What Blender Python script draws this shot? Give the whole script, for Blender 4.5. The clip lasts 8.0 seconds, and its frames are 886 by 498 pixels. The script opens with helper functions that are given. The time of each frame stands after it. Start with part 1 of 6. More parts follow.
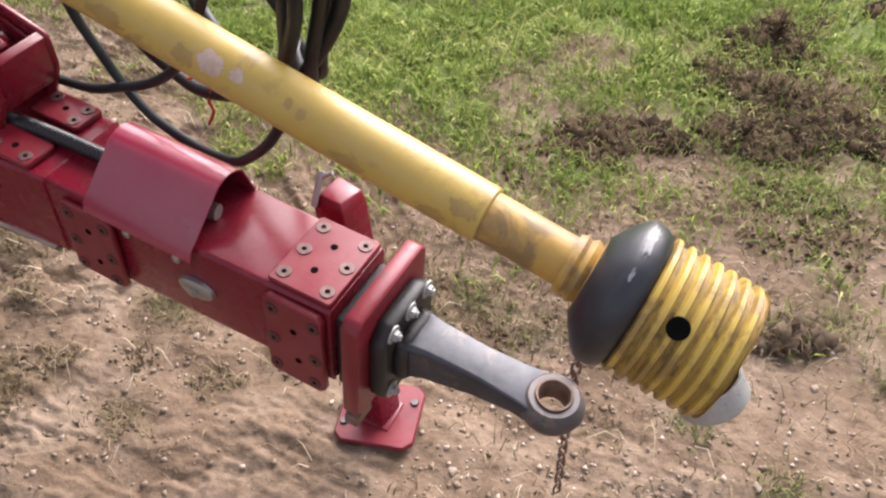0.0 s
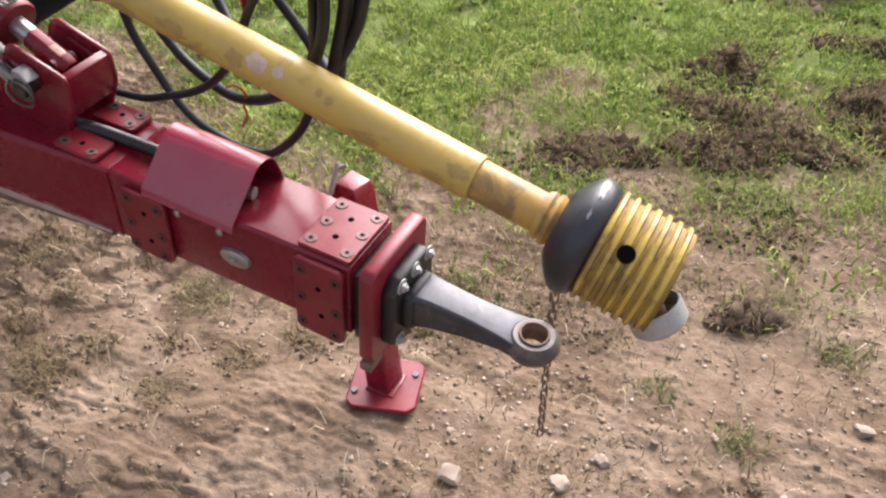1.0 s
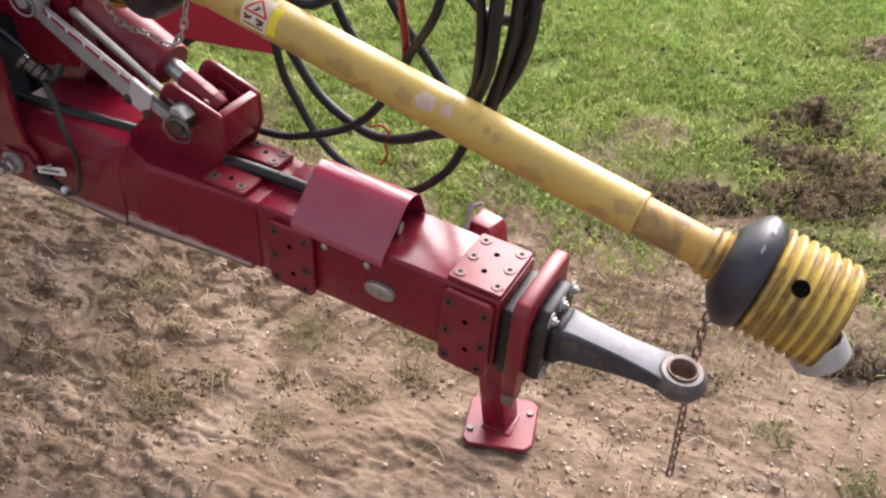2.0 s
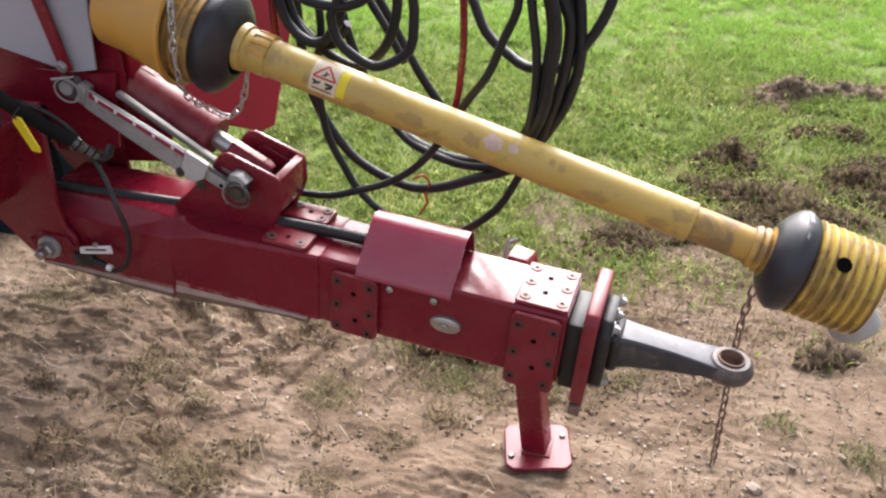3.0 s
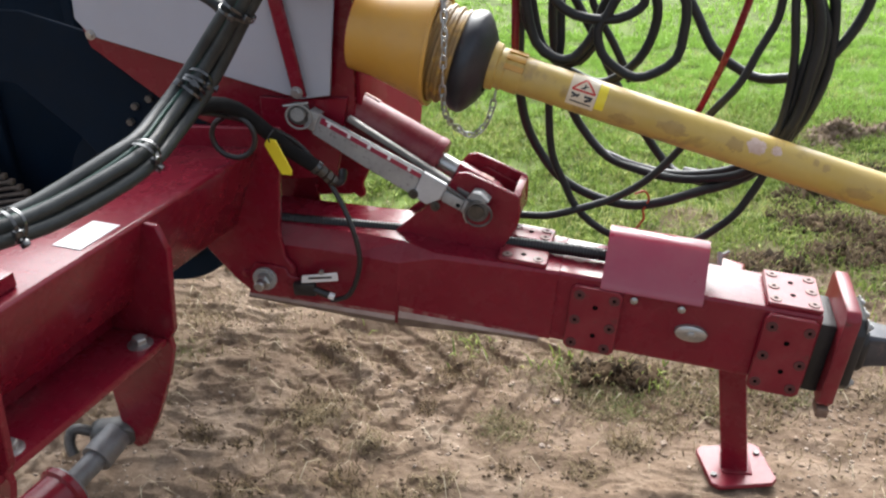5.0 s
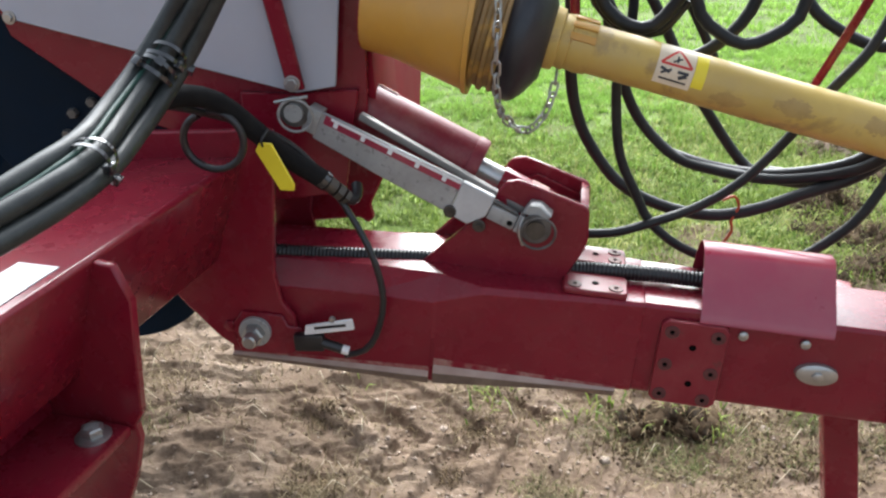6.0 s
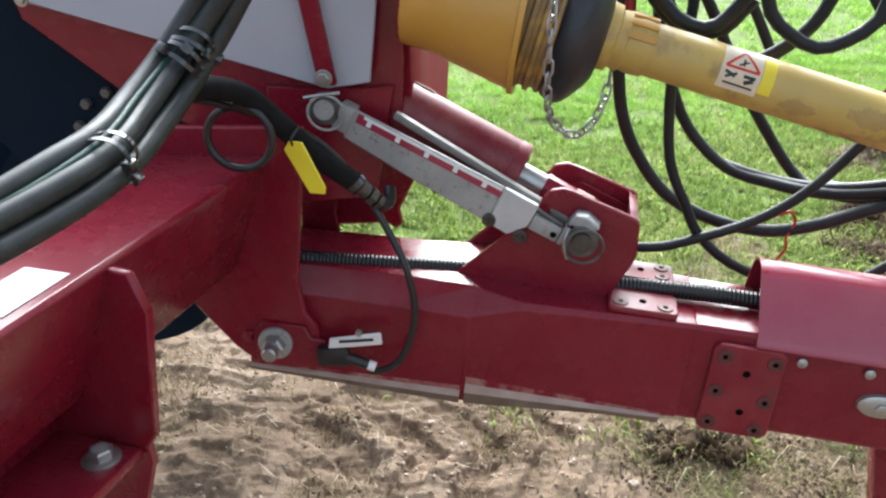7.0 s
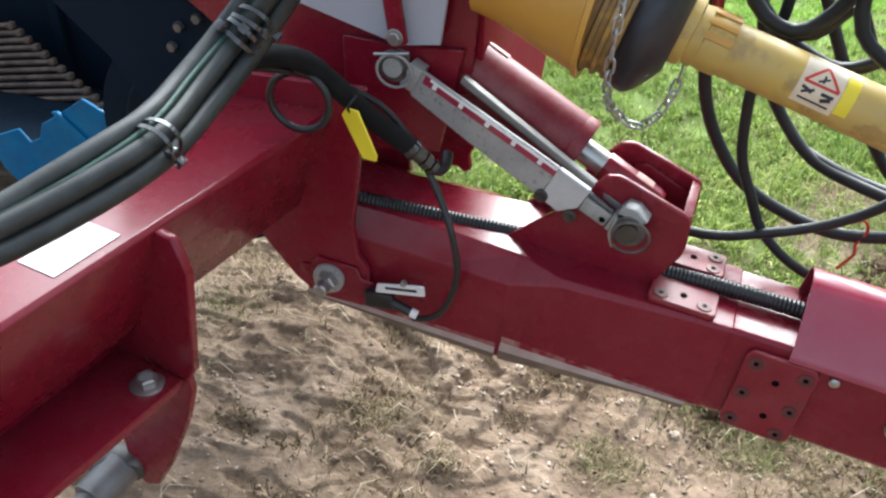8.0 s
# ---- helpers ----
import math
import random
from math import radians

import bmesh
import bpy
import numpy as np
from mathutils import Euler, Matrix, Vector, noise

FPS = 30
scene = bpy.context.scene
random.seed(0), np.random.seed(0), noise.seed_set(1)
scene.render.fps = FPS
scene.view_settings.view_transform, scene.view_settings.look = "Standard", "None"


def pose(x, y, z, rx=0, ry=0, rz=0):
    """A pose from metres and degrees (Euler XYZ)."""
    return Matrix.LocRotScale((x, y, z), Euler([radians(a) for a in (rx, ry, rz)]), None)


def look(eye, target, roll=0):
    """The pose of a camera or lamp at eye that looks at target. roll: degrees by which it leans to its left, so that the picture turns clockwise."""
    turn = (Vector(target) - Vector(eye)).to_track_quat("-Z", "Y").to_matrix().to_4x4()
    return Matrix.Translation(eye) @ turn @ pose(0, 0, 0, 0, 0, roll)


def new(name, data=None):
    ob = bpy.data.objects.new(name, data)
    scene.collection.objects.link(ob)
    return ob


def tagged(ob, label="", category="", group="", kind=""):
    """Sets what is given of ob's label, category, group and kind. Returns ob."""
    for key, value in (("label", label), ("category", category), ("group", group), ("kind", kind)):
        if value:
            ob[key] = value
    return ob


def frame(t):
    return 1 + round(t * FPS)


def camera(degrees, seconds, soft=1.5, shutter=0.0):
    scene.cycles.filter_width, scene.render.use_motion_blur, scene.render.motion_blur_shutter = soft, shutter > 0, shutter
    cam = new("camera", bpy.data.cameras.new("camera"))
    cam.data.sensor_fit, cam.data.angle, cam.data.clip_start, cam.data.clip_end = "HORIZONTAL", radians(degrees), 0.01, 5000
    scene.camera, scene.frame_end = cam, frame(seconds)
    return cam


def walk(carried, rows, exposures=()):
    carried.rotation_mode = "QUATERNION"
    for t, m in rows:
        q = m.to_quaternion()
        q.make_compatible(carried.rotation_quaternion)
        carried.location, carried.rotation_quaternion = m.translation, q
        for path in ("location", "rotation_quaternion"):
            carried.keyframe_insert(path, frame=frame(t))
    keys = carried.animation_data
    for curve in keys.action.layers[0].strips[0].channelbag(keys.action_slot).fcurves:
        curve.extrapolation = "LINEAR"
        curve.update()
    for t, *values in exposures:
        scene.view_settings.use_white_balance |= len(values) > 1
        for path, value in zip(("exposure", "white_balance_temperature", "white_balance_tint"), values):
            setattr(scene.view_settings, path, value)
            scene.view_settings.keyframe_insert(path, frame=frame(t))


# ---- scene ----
cam = camera(54.1, 8.0, soft=2.3)
METRES = 2.8
BASE = pose(1.7835, -0.7113, 1.6242, -45.049, 1.701, 24.446)
ROWS = [
    (0.0, 0.0, 0.0, 0.0, -0.0, -0.0, 0.0),
    (0.5, -0.0068, -0.0599, -0.0347, -3.25, 1.05, 3.13),
    (1.0, -0.0069, -0.1033, -0.0577, -0.72, 3.59, 0.82),
    (1.5, -0.0376, -0.1105, -0.0628, 3.19, 5.24, -2.24),
    (3.0, -0.2411, -0.1603, -0.1113, -6.87, 12.4, 7.07),
    (3.5, -0.3269, -0.2005, -0.1342, -7.01, 15.86, 7.45),
    (4.0, -0.4155, -0.2165, -0.1485, -7.74, 17.72, 9.62),
    (4.5, -0.4575, -0.1854, -0.1422, -8.5, 17.23, 9.31),
    (6.0, -0.5089, 0.0537, -0.0637, -13.08, 18.84, 14.12),
    (6.5, -0.5176, 0.0829, -0.0499, -12.88, 20.41, 13.65),
    (7.0, -0.516, 0.0907, -0.0418, -13.41, 18.83, 12.62),
    (7.5, -0.5073, 0.0796, -0.0235, -12.71, 13.7, 10.0),
    (8.0, -0.4673, 0.0503, 0.0114, -7.0, 9.87, 3.03),
]
walk(cam, [(t, BASE @ pose(METRES * x, METRES * y, METRES * z, 90 + pitch, roll, yaw)) for t, x, y, z, yaw, pitch, roll in ROWS], exposures=[(0.0, 1.24, 6380, 18), (1.5, 1.30, 6380, 17), (3.5, 1.42, 6260, 14), (4.5, 1.30, 6180, 10), (6.0, 1.54, 5900, 6), (6.5, 1.66, 5780, 5), (8.0, 1.74, 5780, 4)])

# ---- world and light ----
world = bpy.data.worlds.new("world")
scene.world = world
world.use_nodes = True
wn = world.node_tree
SUN_EL, SUN_AZ = 38.0, -2.0          # height, and degrees from +y towards +x
sky = wn.nodes.new("ShaderNodeTexSky")
sky.sky_type, sky.sun_disc = "NISHITA", False
sky.sun_elevation, sky.sun_rotation = radians(SUN_EL), radians(SUN_AZ)
sky.dust_density = 8.0
wn.nodes["Background"].inputs[1].default_value = 0.15
overcast = wn.nodes.new("ShaderNodeHueSaturation")      # thin white cloud takes most of the blue out
overcast.inputs["Saturation"].default_value = 0.35
wn.links.new(sky.outputs[0], overcast.inputs["Color"])
wn.links.new(overcast.outputs[0], wn.nodes["Background"].inputs[0])
sun = bpy.data.lights.new("sun", "SUN")
sun.energy, sun.angle, sun.color = 1.15, radians(62), (1.0, 0.985, 0.96)
sun_ob = new("sun", sun)
sun_way = Vector((math.sin(radians(SUN_AZ)) * math.cos(radians(SUN_EL)), math.cos(radians(SUN_AZ)) * math.cos(radians(SUN_EL)), math.sin(radians(SUN_EL))))
sun_ob.matrix_world = look(sun_way * 30, (0, 0, 0))


# ---- materials ----
def material(name, colour, rough=0.5, metal=0.0, dark=None, spots=None, scale=8.0, spot_scale=30.0, amount=0.5, edge=0.6, bump=0.1, grain=250.0, coat=0.0, dust=None, dust_amount=0.0, rough_var=0.12, spec=0.5, coat_rough=0.09):
    """Paint, rubber, metal or stone: two scales of colour variation, an optional layer of spots, an optional film of dust, and a fine bump."""
    m = bpy.data.materials.new(name)
    m.use_nodes = True
    t = m.node_tree
    b = t.nodes["Principled BSDF"]
    co = t.nodes.new("ShaderNodeTexCoord").outputs["Object"]

    def tex(s, detail=5.0, r=0.6, d=0.0):
        n = t.nodes.new("ShaderNodeTexNoise")
        n.inputs["Scale"].default_value, n.inputs["Detail"].default_value = s, detail
        n.inputs["Roughness"].default_value, n.inputs["Distortion"].default_value = r, d
        t.links.new(co, n.inputs["Vector"])
        return n.outputs["Fac"]

    def ramp(fac, lo, hi):
        n = t.nodes.new("ShaderNodeMapRange")
        n.inputs["From Min"].default_value, n.inputs["From Max"].default_value = lo, hi
        t.links.new(fac, n.inputs["Value"])
        return n.outputs["Result"]

    def mix(fac, a, c):
        n = t.nodes.new("ShaderNodeMix")
        n.data_type = "RGBA"
        for sock, v in ((n.inputs["Factor"], fac), (n.inputs["A"], a), (n.inputs["B"], c)):
            if isinstance(v, (tuple, float)):
                sock.default_value = (*v, 1) if isinstance(v, tuple) else v
            else:
                t.links.new(v, sock)
        return n.outputs["Result"]

    def times(fac, k):
        n = t.nodes.new("ShaderNodeMath")
        n.operation = "MULTIPLY"
        t.links.new(fac, n.inputs[0])
        if isinstance(k, float):
            n.inputs[1].default_value = k
        else:
            t.links.new(k, n.inputs[1])
        return n.outputs[0]

    dark = dark or tuple(c * 0.72 for c in colour)
    c = mix(ramp(tex(scale), 0.3, 0.7), dark, colour)
    c = mix(times(ramp(tex(scale * 9), 0.35, 0.75), 0.35), c, dark)
    if spots:
        c = mix(times(ramp(tex(spot_scale, 6, 0.65, 0.4), edge, edge + 0.09), amount), c, spots)
    if dust:
        c = mix(times(ramp(tex(scale * 1.7, 8, 0.7), 0.42, 0.75), dust_amount), c, dust)
    t.links.new(c, b.inputs["Base Color"])
    r = t.nodes.new("ShaderNodeMapRange")
    r.inputs["To Min"].default_value, r.inputs["To Max"].default_value = max(0.03, rough - rough_var), min(1.0, rough + rough_var)
    t.links.new(tex(scale * 4), r.inputs["Value"])
    t.links.new(r.outputs["Result"], b.inputs["Roughness"])
    b.inputs["Metallic"].default_value = metal
    b.inputs["Coat Weight"].default_value = coat
    b.inputs["Coat Roughness"].default_value = coat_rough
    b.inputs["Specular IOR Level"].default_value = spec
    if bump:
        n = t.nodes.new("ShaderNodeBump")
        n.inputs["Strength"].default_value, n.inputs["Distance"].default_value = bump, 0.002
        t.links.new(tex(grain, 4), n.inputs["Height"])
        t.links.new(n.outputs["Normal"], b.inputs["Normal"])
    return m


DUST = (0.33, 0.25, 0.19)
RED = material("red_paint", (0.188, 0.0070, 0.0210), 0.27, dark=(0.155, 0.0055, 0.0170), spots=(0.20, 0.03, 0.035), spot_scale=26, edge=0.66, amount=0.35, coat=0.27, spec=0.23, coat_rough=0.20, bump=0.03, grain=60, dust=DUST, dust_amount=0.06, scale=5)
RED_WORN = material("worn_red_paint", (0.215, 0.008, 0.023), 0.36, dark=(0.15, 0.007, 0.017), spots=(0.065, 0.026, 0.022), spot_scale=30, edge=0.60, amount=0.75, bump=0.1, grain=90, dust=DUST, dust_amount=0.12, scale=7, spec=0.4)
RED_MATT = material("dull_red_paint", (0.20, 0.006, 0.020), 0.7, dark=(0.15, 0.005, 0.015), bump=0.05, grain=60, scale=5, spec=0.12)
RED_COVER = material("cover_red_paint", (0.29, 0.018, 0.052), 0.32, dark=(0.25, 0.014, 0.044), coat=0.6, bump=0.04, grain=60, dust=DUST, dust_amount=0.10, scale=5)
YELLOW = material("yellow_plastic", (0.52, 0.365, 0.085), 0.42, dark=(0.43, 0.295, 0.062), spots=(0.22, 0.14, 0.055), spot_scale=13, edge=0.57, amount=0.6, bump=0.12, grain=120, dust=(0.4, 0.3, 0.16), dust_amount=0.35, scale=6)
YELLOW_DIRTY = material("dirty_yellow_plastic", (0.50, 0.31, 0.06), 0.5, dark=(0.36, 0.21, 0.05), spots=(0.165, 0.105, 0.047), spot_scale=15, edge=0.42, amount=0.8, bump=0.15, grain=120, dust=(0.38, 0.25, 0.09), dust_amount=0.4, scale=9)
YELLOW_CONE = material("yellow_cone_plastic", (0.53, 0.38, 0.075), 0.40, dark=(0.42, 0.28, 0.05), spots=(0.20, 0.125, 0.04), spot_scale=15, edge=0.49, amount=0.85, bump=0.1, grain=120, dust=(0.35, 0.24, 0.1), dust_amount=0.3, scale=9)
GROOVE = material("dirt_in_groove", (0.40, 0.265, 0.06), 0.7, dark=(0.22, 0.135, 0.04), bump=0.2, grain=120, scale=22, spots=(0.10, 0.065, 0.03), spot_scale=28, edge=0.5, amount=0.8)
YELLOW_OLD = material("ochre_plastic", (0.55, 0.30, 0.05), 0.40, dark=(0.46, 0.24, 0.035), bump=0.08, grain=120, dust=(0.35, 0.25, 0.14), dust_amount=0.25, scale=6)
RUBBER = material("black_rubber", (0.014, 0.015, 0.022), 0.40, bump=0.14, grain=160, dust=(0.085, 0.082, 0.088), dust_amount=0.26, scale=9)
HOSE = material("hose_rubber", (0.014, 0.016, 0.018), 0.45, bump=0.25, grain=420, dust=(0.045, 0.047, 0.045), dust_amount=0.35, scale=7, spec=0.3)
TEXTILE = material("textile_hose_sleeve", (0.010, 0.010, 0.011), 0.85, bump=0.5, grain=500, spec=0.15, dust=(0.03, 0.028, 0.026), dust_amount=0.3, scale=12)
HOSE_GREY = material("dusty_hose_rubber", (0.023, 0.027, 0.027), 0.42, dark=(0.012, 0.014, 0.015), bump=0.08, grain=300, dust=(0.066, 0.073, 0.068), dust_amount=0.5, scale=14, spec=0.4)
GREEN_HOSE = material("dark_green_hose", (0.010, 0.055, 0.040), 0.5, bump=0.2, grain=300, dust=(0.06, 0.07, 0.065), dust_amount=0.4, scale=12)
BLACK = material("black_plastic", (0.015, 0.015, 0.017), 0.35, bump=0.05)
ZINC = material("zinc_plated_steel", (0.48, 0.48, 0.47), 0.32, 0.8, dark=(0.32, 0.32, 0.31), bump=0.08, grain=200, dust=DUST, dust_amount=0.2)
GALV = material("galvanised_steel", (0.40, 0.40, 0.39), 0.48, 0.25, dark=(0.28, 0.28, 0.275), spots=(0.10, 0.095, 0.09), spot_scale=70, edge=0.57, amount=0.55, bump=0.12, grain=150, scale=18)
GREY_CAST = material("grey_casting", (0.22, 0.22, 0.225), 0.45, 0.3, dark=(0.11, 0.11, 0.115), bump=0.15, grain=120, scale=22, dust=DUST, dust_amount=0.2)
PALE_ZINC = material("pale_zinc", (0.55, 0.55, 0.55), 0.4, 0.1, dark=(0.42, 0.42, 0.42), bump=0.05, scale=20)
SCUFF_SHEEN = material("scuff_and_sheen", (0.30, 0.30, 0.32), 0.4, dark=(0.10, 0.10, 0.11), bump=0.1, scale=60)
RUSTY_CAST = material("rust_worn_casting", (0.135, 0.115, 0.108), 0.5, 0.25, dark=(0.06, 0.055, 0.06), spots=(0.22, 0.145, 0.11), spot_scale=16, edge=0.48, amount=0.7, bump=0.15, grain=90, scale=14)
TIE = material("glossy_tie_plastic", (0.018, 0.019, 0.021), 0.2, dark=(0.012, 0.012, 0.014), bump=0.0, scale=40, spec=0.6, coat=0.7, coat_rough=0.10)
GREASY = material("greasy_steel", (0.16, 0.155, 0.15), 0.4, 0.4, dark=(0.06, 0.058, 0.055), bump=0.15, scale=40)
CREAM_MOTTLED = material("cream_mottled", (0.62, 0.42, 0.36), 0.5, dark=(0.34, 0.10, 0.09), scale=40, bump=0.2)
CAST = material("cast_iron", (0.048, 0.050, 0.063), 0.42, 0.25, dark=(0.022, 0.024, 0.031), spots=(0.15, 0.115, 0.10), spot_scale=20, edge=0.58, amount=0.5, bump=0.12, grain=90, scale=14, dust=(0.20, 0.185, 0.18), dust_amount=0.24)
DULL_ZINC = material("dull_zinc", (0.27, 0.26, 0.245), 0.5, 0.3, dark=(0.17, 0.16, 0.15), bump=0.12, grain=150, scale=25)
DIRTY_STEEL = material("oily_dirty_steel", (0.11, 0.10, 0.088), 0.42, 0.6, dark=(0.045, 0.040, 0.034), bump=0.2, grain=150, scale=40)
RED_DUSTY = material("dusty_red_paint", (0.185, 0.016, 0.028), 0.42, dark=(0.14, 0.010, 0.02), bump=0.06, grain=70, dust=(0.30, 0.20, 0.17), dust_amount=0.35, scale=9, spec=0.35)
CAST_DARK = material("black_cast_iron", (0.022, 0.021, 0.022), 0.5, 0.2, bump=0.35, grain=130, dust=(0.10, 0.085, 0.07), dust_amount=0.12, scale=14)
RUST = material("rusty_steel", (0.22, 0.13, 0.09), 0.75, 0.2, dark=(0.10, 0.06, 0.045), bump=0.4, grain=200, scale=25, dust=(0.34, 0.27, 0.22), dust_amount=0.4)
WASHER = material("dull_washer", (0.19, 0.115, 0.10), 0.5, 0.3, dark=(0.09, 0.04, 0.04), scale=60, bump=0.2)
WASHER_RED = material("dark_red_washer", (0.13, 0.035, 0.036), 0.55, 0.15, dark=(0.06, 0.02, 0.02), scale=60, bump=0.2)
PANEL = material("grey_panel_paint", (0.38, 0.40, 0.46), 0.36, dark=(0.34, 0.36, 0.42), bump=0.03, grain=40, dust=DUST, dust_amount=0.12, scale=3)
WHITE = material("white_sticker", (0.78, 0.78, 0.78), 0.45, dark=(0.70, 0.70, 0.70), bump=0.0, dust=DUST, dust_amount=0.15)
STICKER = material("warning_sticker", (0.72, 0.62, 0.46), 0.45, dark=(0.62, 0.52, 0.38), bump=0.0, dust=(0.4, 0.3, 0.2), dust_amount=0.35, scale=30)
PINK_WHITE = material("scuffed_plastic", (0.62, 0.48, 0.42), 0.6, dark=(0.42, 0.28, 0.2), scale=50, bump=0.2)
BROWN = material("brown_smear", (0.40, 0.275, 0.085), 0.55, dark=(0.32, 0.21, 0.065), scale=50, bump=0.2)
BRIGHT_RED = material("red_print", (0.55, 0.03, 0.02), 0.45, bump=0.0)
TAG = material("yellow_tag", (0.80, 0.66, 0.03), 0.45, dark=(0.70, 0.55, 0.02), bump=0.0)
ORANGE_WIRE = material("red_wire", (0.42, 0.06, 0.02), 0.5, bump=0.0)
# navy paint taken near black: the shade behind the frame is in the colour
BLUE_SHADED = material("shaded_navy_paint", (0.004, 0.012, 0.026), 0.7, dark=(0.003, 0.008, 0.016), bump=0.1, grain=60, dust=(0.012, 0.013, 0.015), dust_amount=0.3, scale=5, spec=0.1)
HOLE = material("dark_hole", (0.006, 0.006, 0.006), 0.95, bump=0.0, spec=0.0)
BLUE = material("blue_paint", (0.005, 0.165, 0.36), 0.35, dark=(0.003, 0.09, 0.23), bump=0.06, grain=60, dust=DUST, dust_amount=0.05, spec=0.2, scale=9)
TEAL = material("teal_paint", (0.006, 0.12, 0.15), 0.45, dark=(0.004, 0.06, 0.08), bump=0.08, grain=60, dust=DUST, dust_amount=0.08, spec=0.25)
GREEN_CAP = material("blue_cap_plastic", (0.05, 0.14, 0.25), 0.4, bump=0.0)
TINE = material("brown_tine_steel", (0.17, 0.132, 0.104), 0.6, 0.3, dark=(0.06, 0.037, 0.027), bump=0.3, scale=18)
RIM = material("dust_caked_paint", (0.222, 0.008, 0.024), 0.55, dark=(0.17, 0.010, 0.02), bump=0.3, grain=150, scale=16, dust=(0.46, 0.34, 0.27), dust_amount=0.95, spec=0.2)
# dust colour made paler for the highlight on the rim
DUSTY_LIT_EDGE = material("dusty_lit_edge", (0.42, 0.335, 0.285), 0.7, dark=(0.30, 0.20, 0.17), bump=0.3, grain=150, scale=16)
# earth brown darkened to carry the shade below the rim
EARTHY_SHADE = material("earthy_lip_shade", (0.20, 0.150, 0.115), 0.85, dark=(0.10, 0.066, 0.05), bump=0.4, grain=120, scale=22)
STONE = material("pale_stone", (0.42, 0.345, 0.275), 0.85, dark=(0.29, 0.225, 0.175), bump=0.5, grain=90, scale=25)


def island_material(name, a, b, rough=0.7, translucent=0.25):
    """Leaves and straw: each blade takes its own tone between two colours."""
    m = bpy.data.materials.new(name)
    m.use_nodes = True
    t = m.node_tree
    p = t.nodes["Principled BSDF"]
    g = t.nodes.new("ShaderNodeNewGeometry")
    mx = t.nodes.new("ShaderNodeMix")
    mx.data_type = "RGBA"
    mx.inputs["A"].default_value, mx.inputs["B"].default_value = (*a, 1), (*b, 1)
    t.links.new(g.outputs["Random Per Island"], mx.inputs["Factor"])
    t.links.new(mx.outputs["Result"], p.inputs["Base Color"])
    p.inputs["Roughness"].default_value = rough
    p.inputs["Specular IOR Level"].default_value = 0.12
    if translucent:
        out = t.nodes["Material Output"]
        tr = t.nodes.new("ShaderNodeBsdfTranslucent")
        t.links.new(mx.outputs["Result"], tr.inputs["Color"])
        ms = t.nodes.new("ShaderNodeMixShader")
        ms.inputs[0].default_value = translucent
        t.links.new(p.outputs[0], ms.inputs[1])
        t.links.new(tr.outputs[0], ms.inputs[2])
        t.links.new(ms.outputs[0], out.inputs["Surface"])
    return m


GRASS = island_material("grass_blade", (0.095, 0.155, 0.030), (0.335, 0.425, 0.092), 0.6, 0.4)
GRASS_FAR = island_material("far_grass_blade", (0.245, 0.41, 0.066), (0.345, 0.525, 0.105), 0.65, 0.4)
GRASS_PALE = island_material("pale_grass_blade", (0.26, 0.31, 0.07), (0.50, 0.50, 0.18), 0.6, 0.35)
TUFT_GREEN = island_material("dull_grass_blade", (0.060, 0.070, 0.024), (0.235, 0.245, 0.095), 0.75, 0.2)
STRAW = island_material("dry_straw", (0.13, 0.098, 0.056), (0.36, 0.285, 0.17), 0.8, 0.15)
PALE_STRAW = island_material("pale_straw", (0.34, 0.28, 0.18), (0.60, 0.52, 0.38), 0.7, 0.1)
ROOT = island_material("dark_root", (0.045, 0.031, 0.018), (0.22, 0.16, 0.085), 0.9, 0.1)
CLOD_SOIL = island_material("clod_soil", (0.022, 0.015, 0.009), (0.105, 0.072, 0.042), 0.95, 0.0)
TUFT_SOIL = island_material("tuft_soil", (0.085, 0.061, 0.041), (0.19, 0.14, 0.098), 0.95, 0.0)
CRUMB = island_material("soil_crumb", (0.165, 0.120, 0.086), (0.29, 0.222, 0.165), 0.95, 0.0)
GRAVEL = island_material("gravel_stone", (0.20, 0.148, 0.11), (0.45, 0.37, 0.30), 0.9, 0.0)


# ---- geometry helpers ----
def thing(name, m, label, category, group="", kind=""):
    ob = new(name)
    ob.matrix_world = m
    ob.empty_display_size = 0.1
    return tagged(ob, label, category, group, kind)


def mesh_of(name, bm, mat, smooth=True):
    me = bpy.data.meshes.new(name)
    bmesh.ops.recalc_face_normals(bm, faces=bm.faces)
    bm.to_mesh(me)
    bm.free()
    me.materials.append(mat)
    if smooth:
        me.polygons.foreach_set("use_smooth", [True] * len(me.polygons))
        me.set_sharp_from_angle(angle=radians(38))
    return me


def part(name, bm, mat, parent, label="", m=None, smooth=True):
    me = bm if isinstance(bm, bpy.types.Mesh) else mesh_of(name, bm, mat, smooth)
    ob = new(name, me)
    ob.parent = parent
    if m is not None:
        ob.matrix_local = m
    if label:
        ob["label"] = label
    return ob


def single(name, bm, mat, m, label, category, group="", kind="", smooth=True):
    ob = new(name, bm if isinstance(bm, bpy.types.Mesh) else mesh_of(name, bm, mat, smooth))
    ob.matrix_world = m
    return tagged(ob, label, category, group, kind)


def join(*bms):
    out = bmesh.new()
    for b in bms:
        me = bpy.data.meshes.new("tmp")
        b.to_mesh(me)
        b.free()
        out.from_mesh(me)
        bpy.data.meshes.remove(me)
    return out


def moved(bm, m):
    bmesh.ops.transform(bm, matrix=m, verts=bm.verts)
    return bm


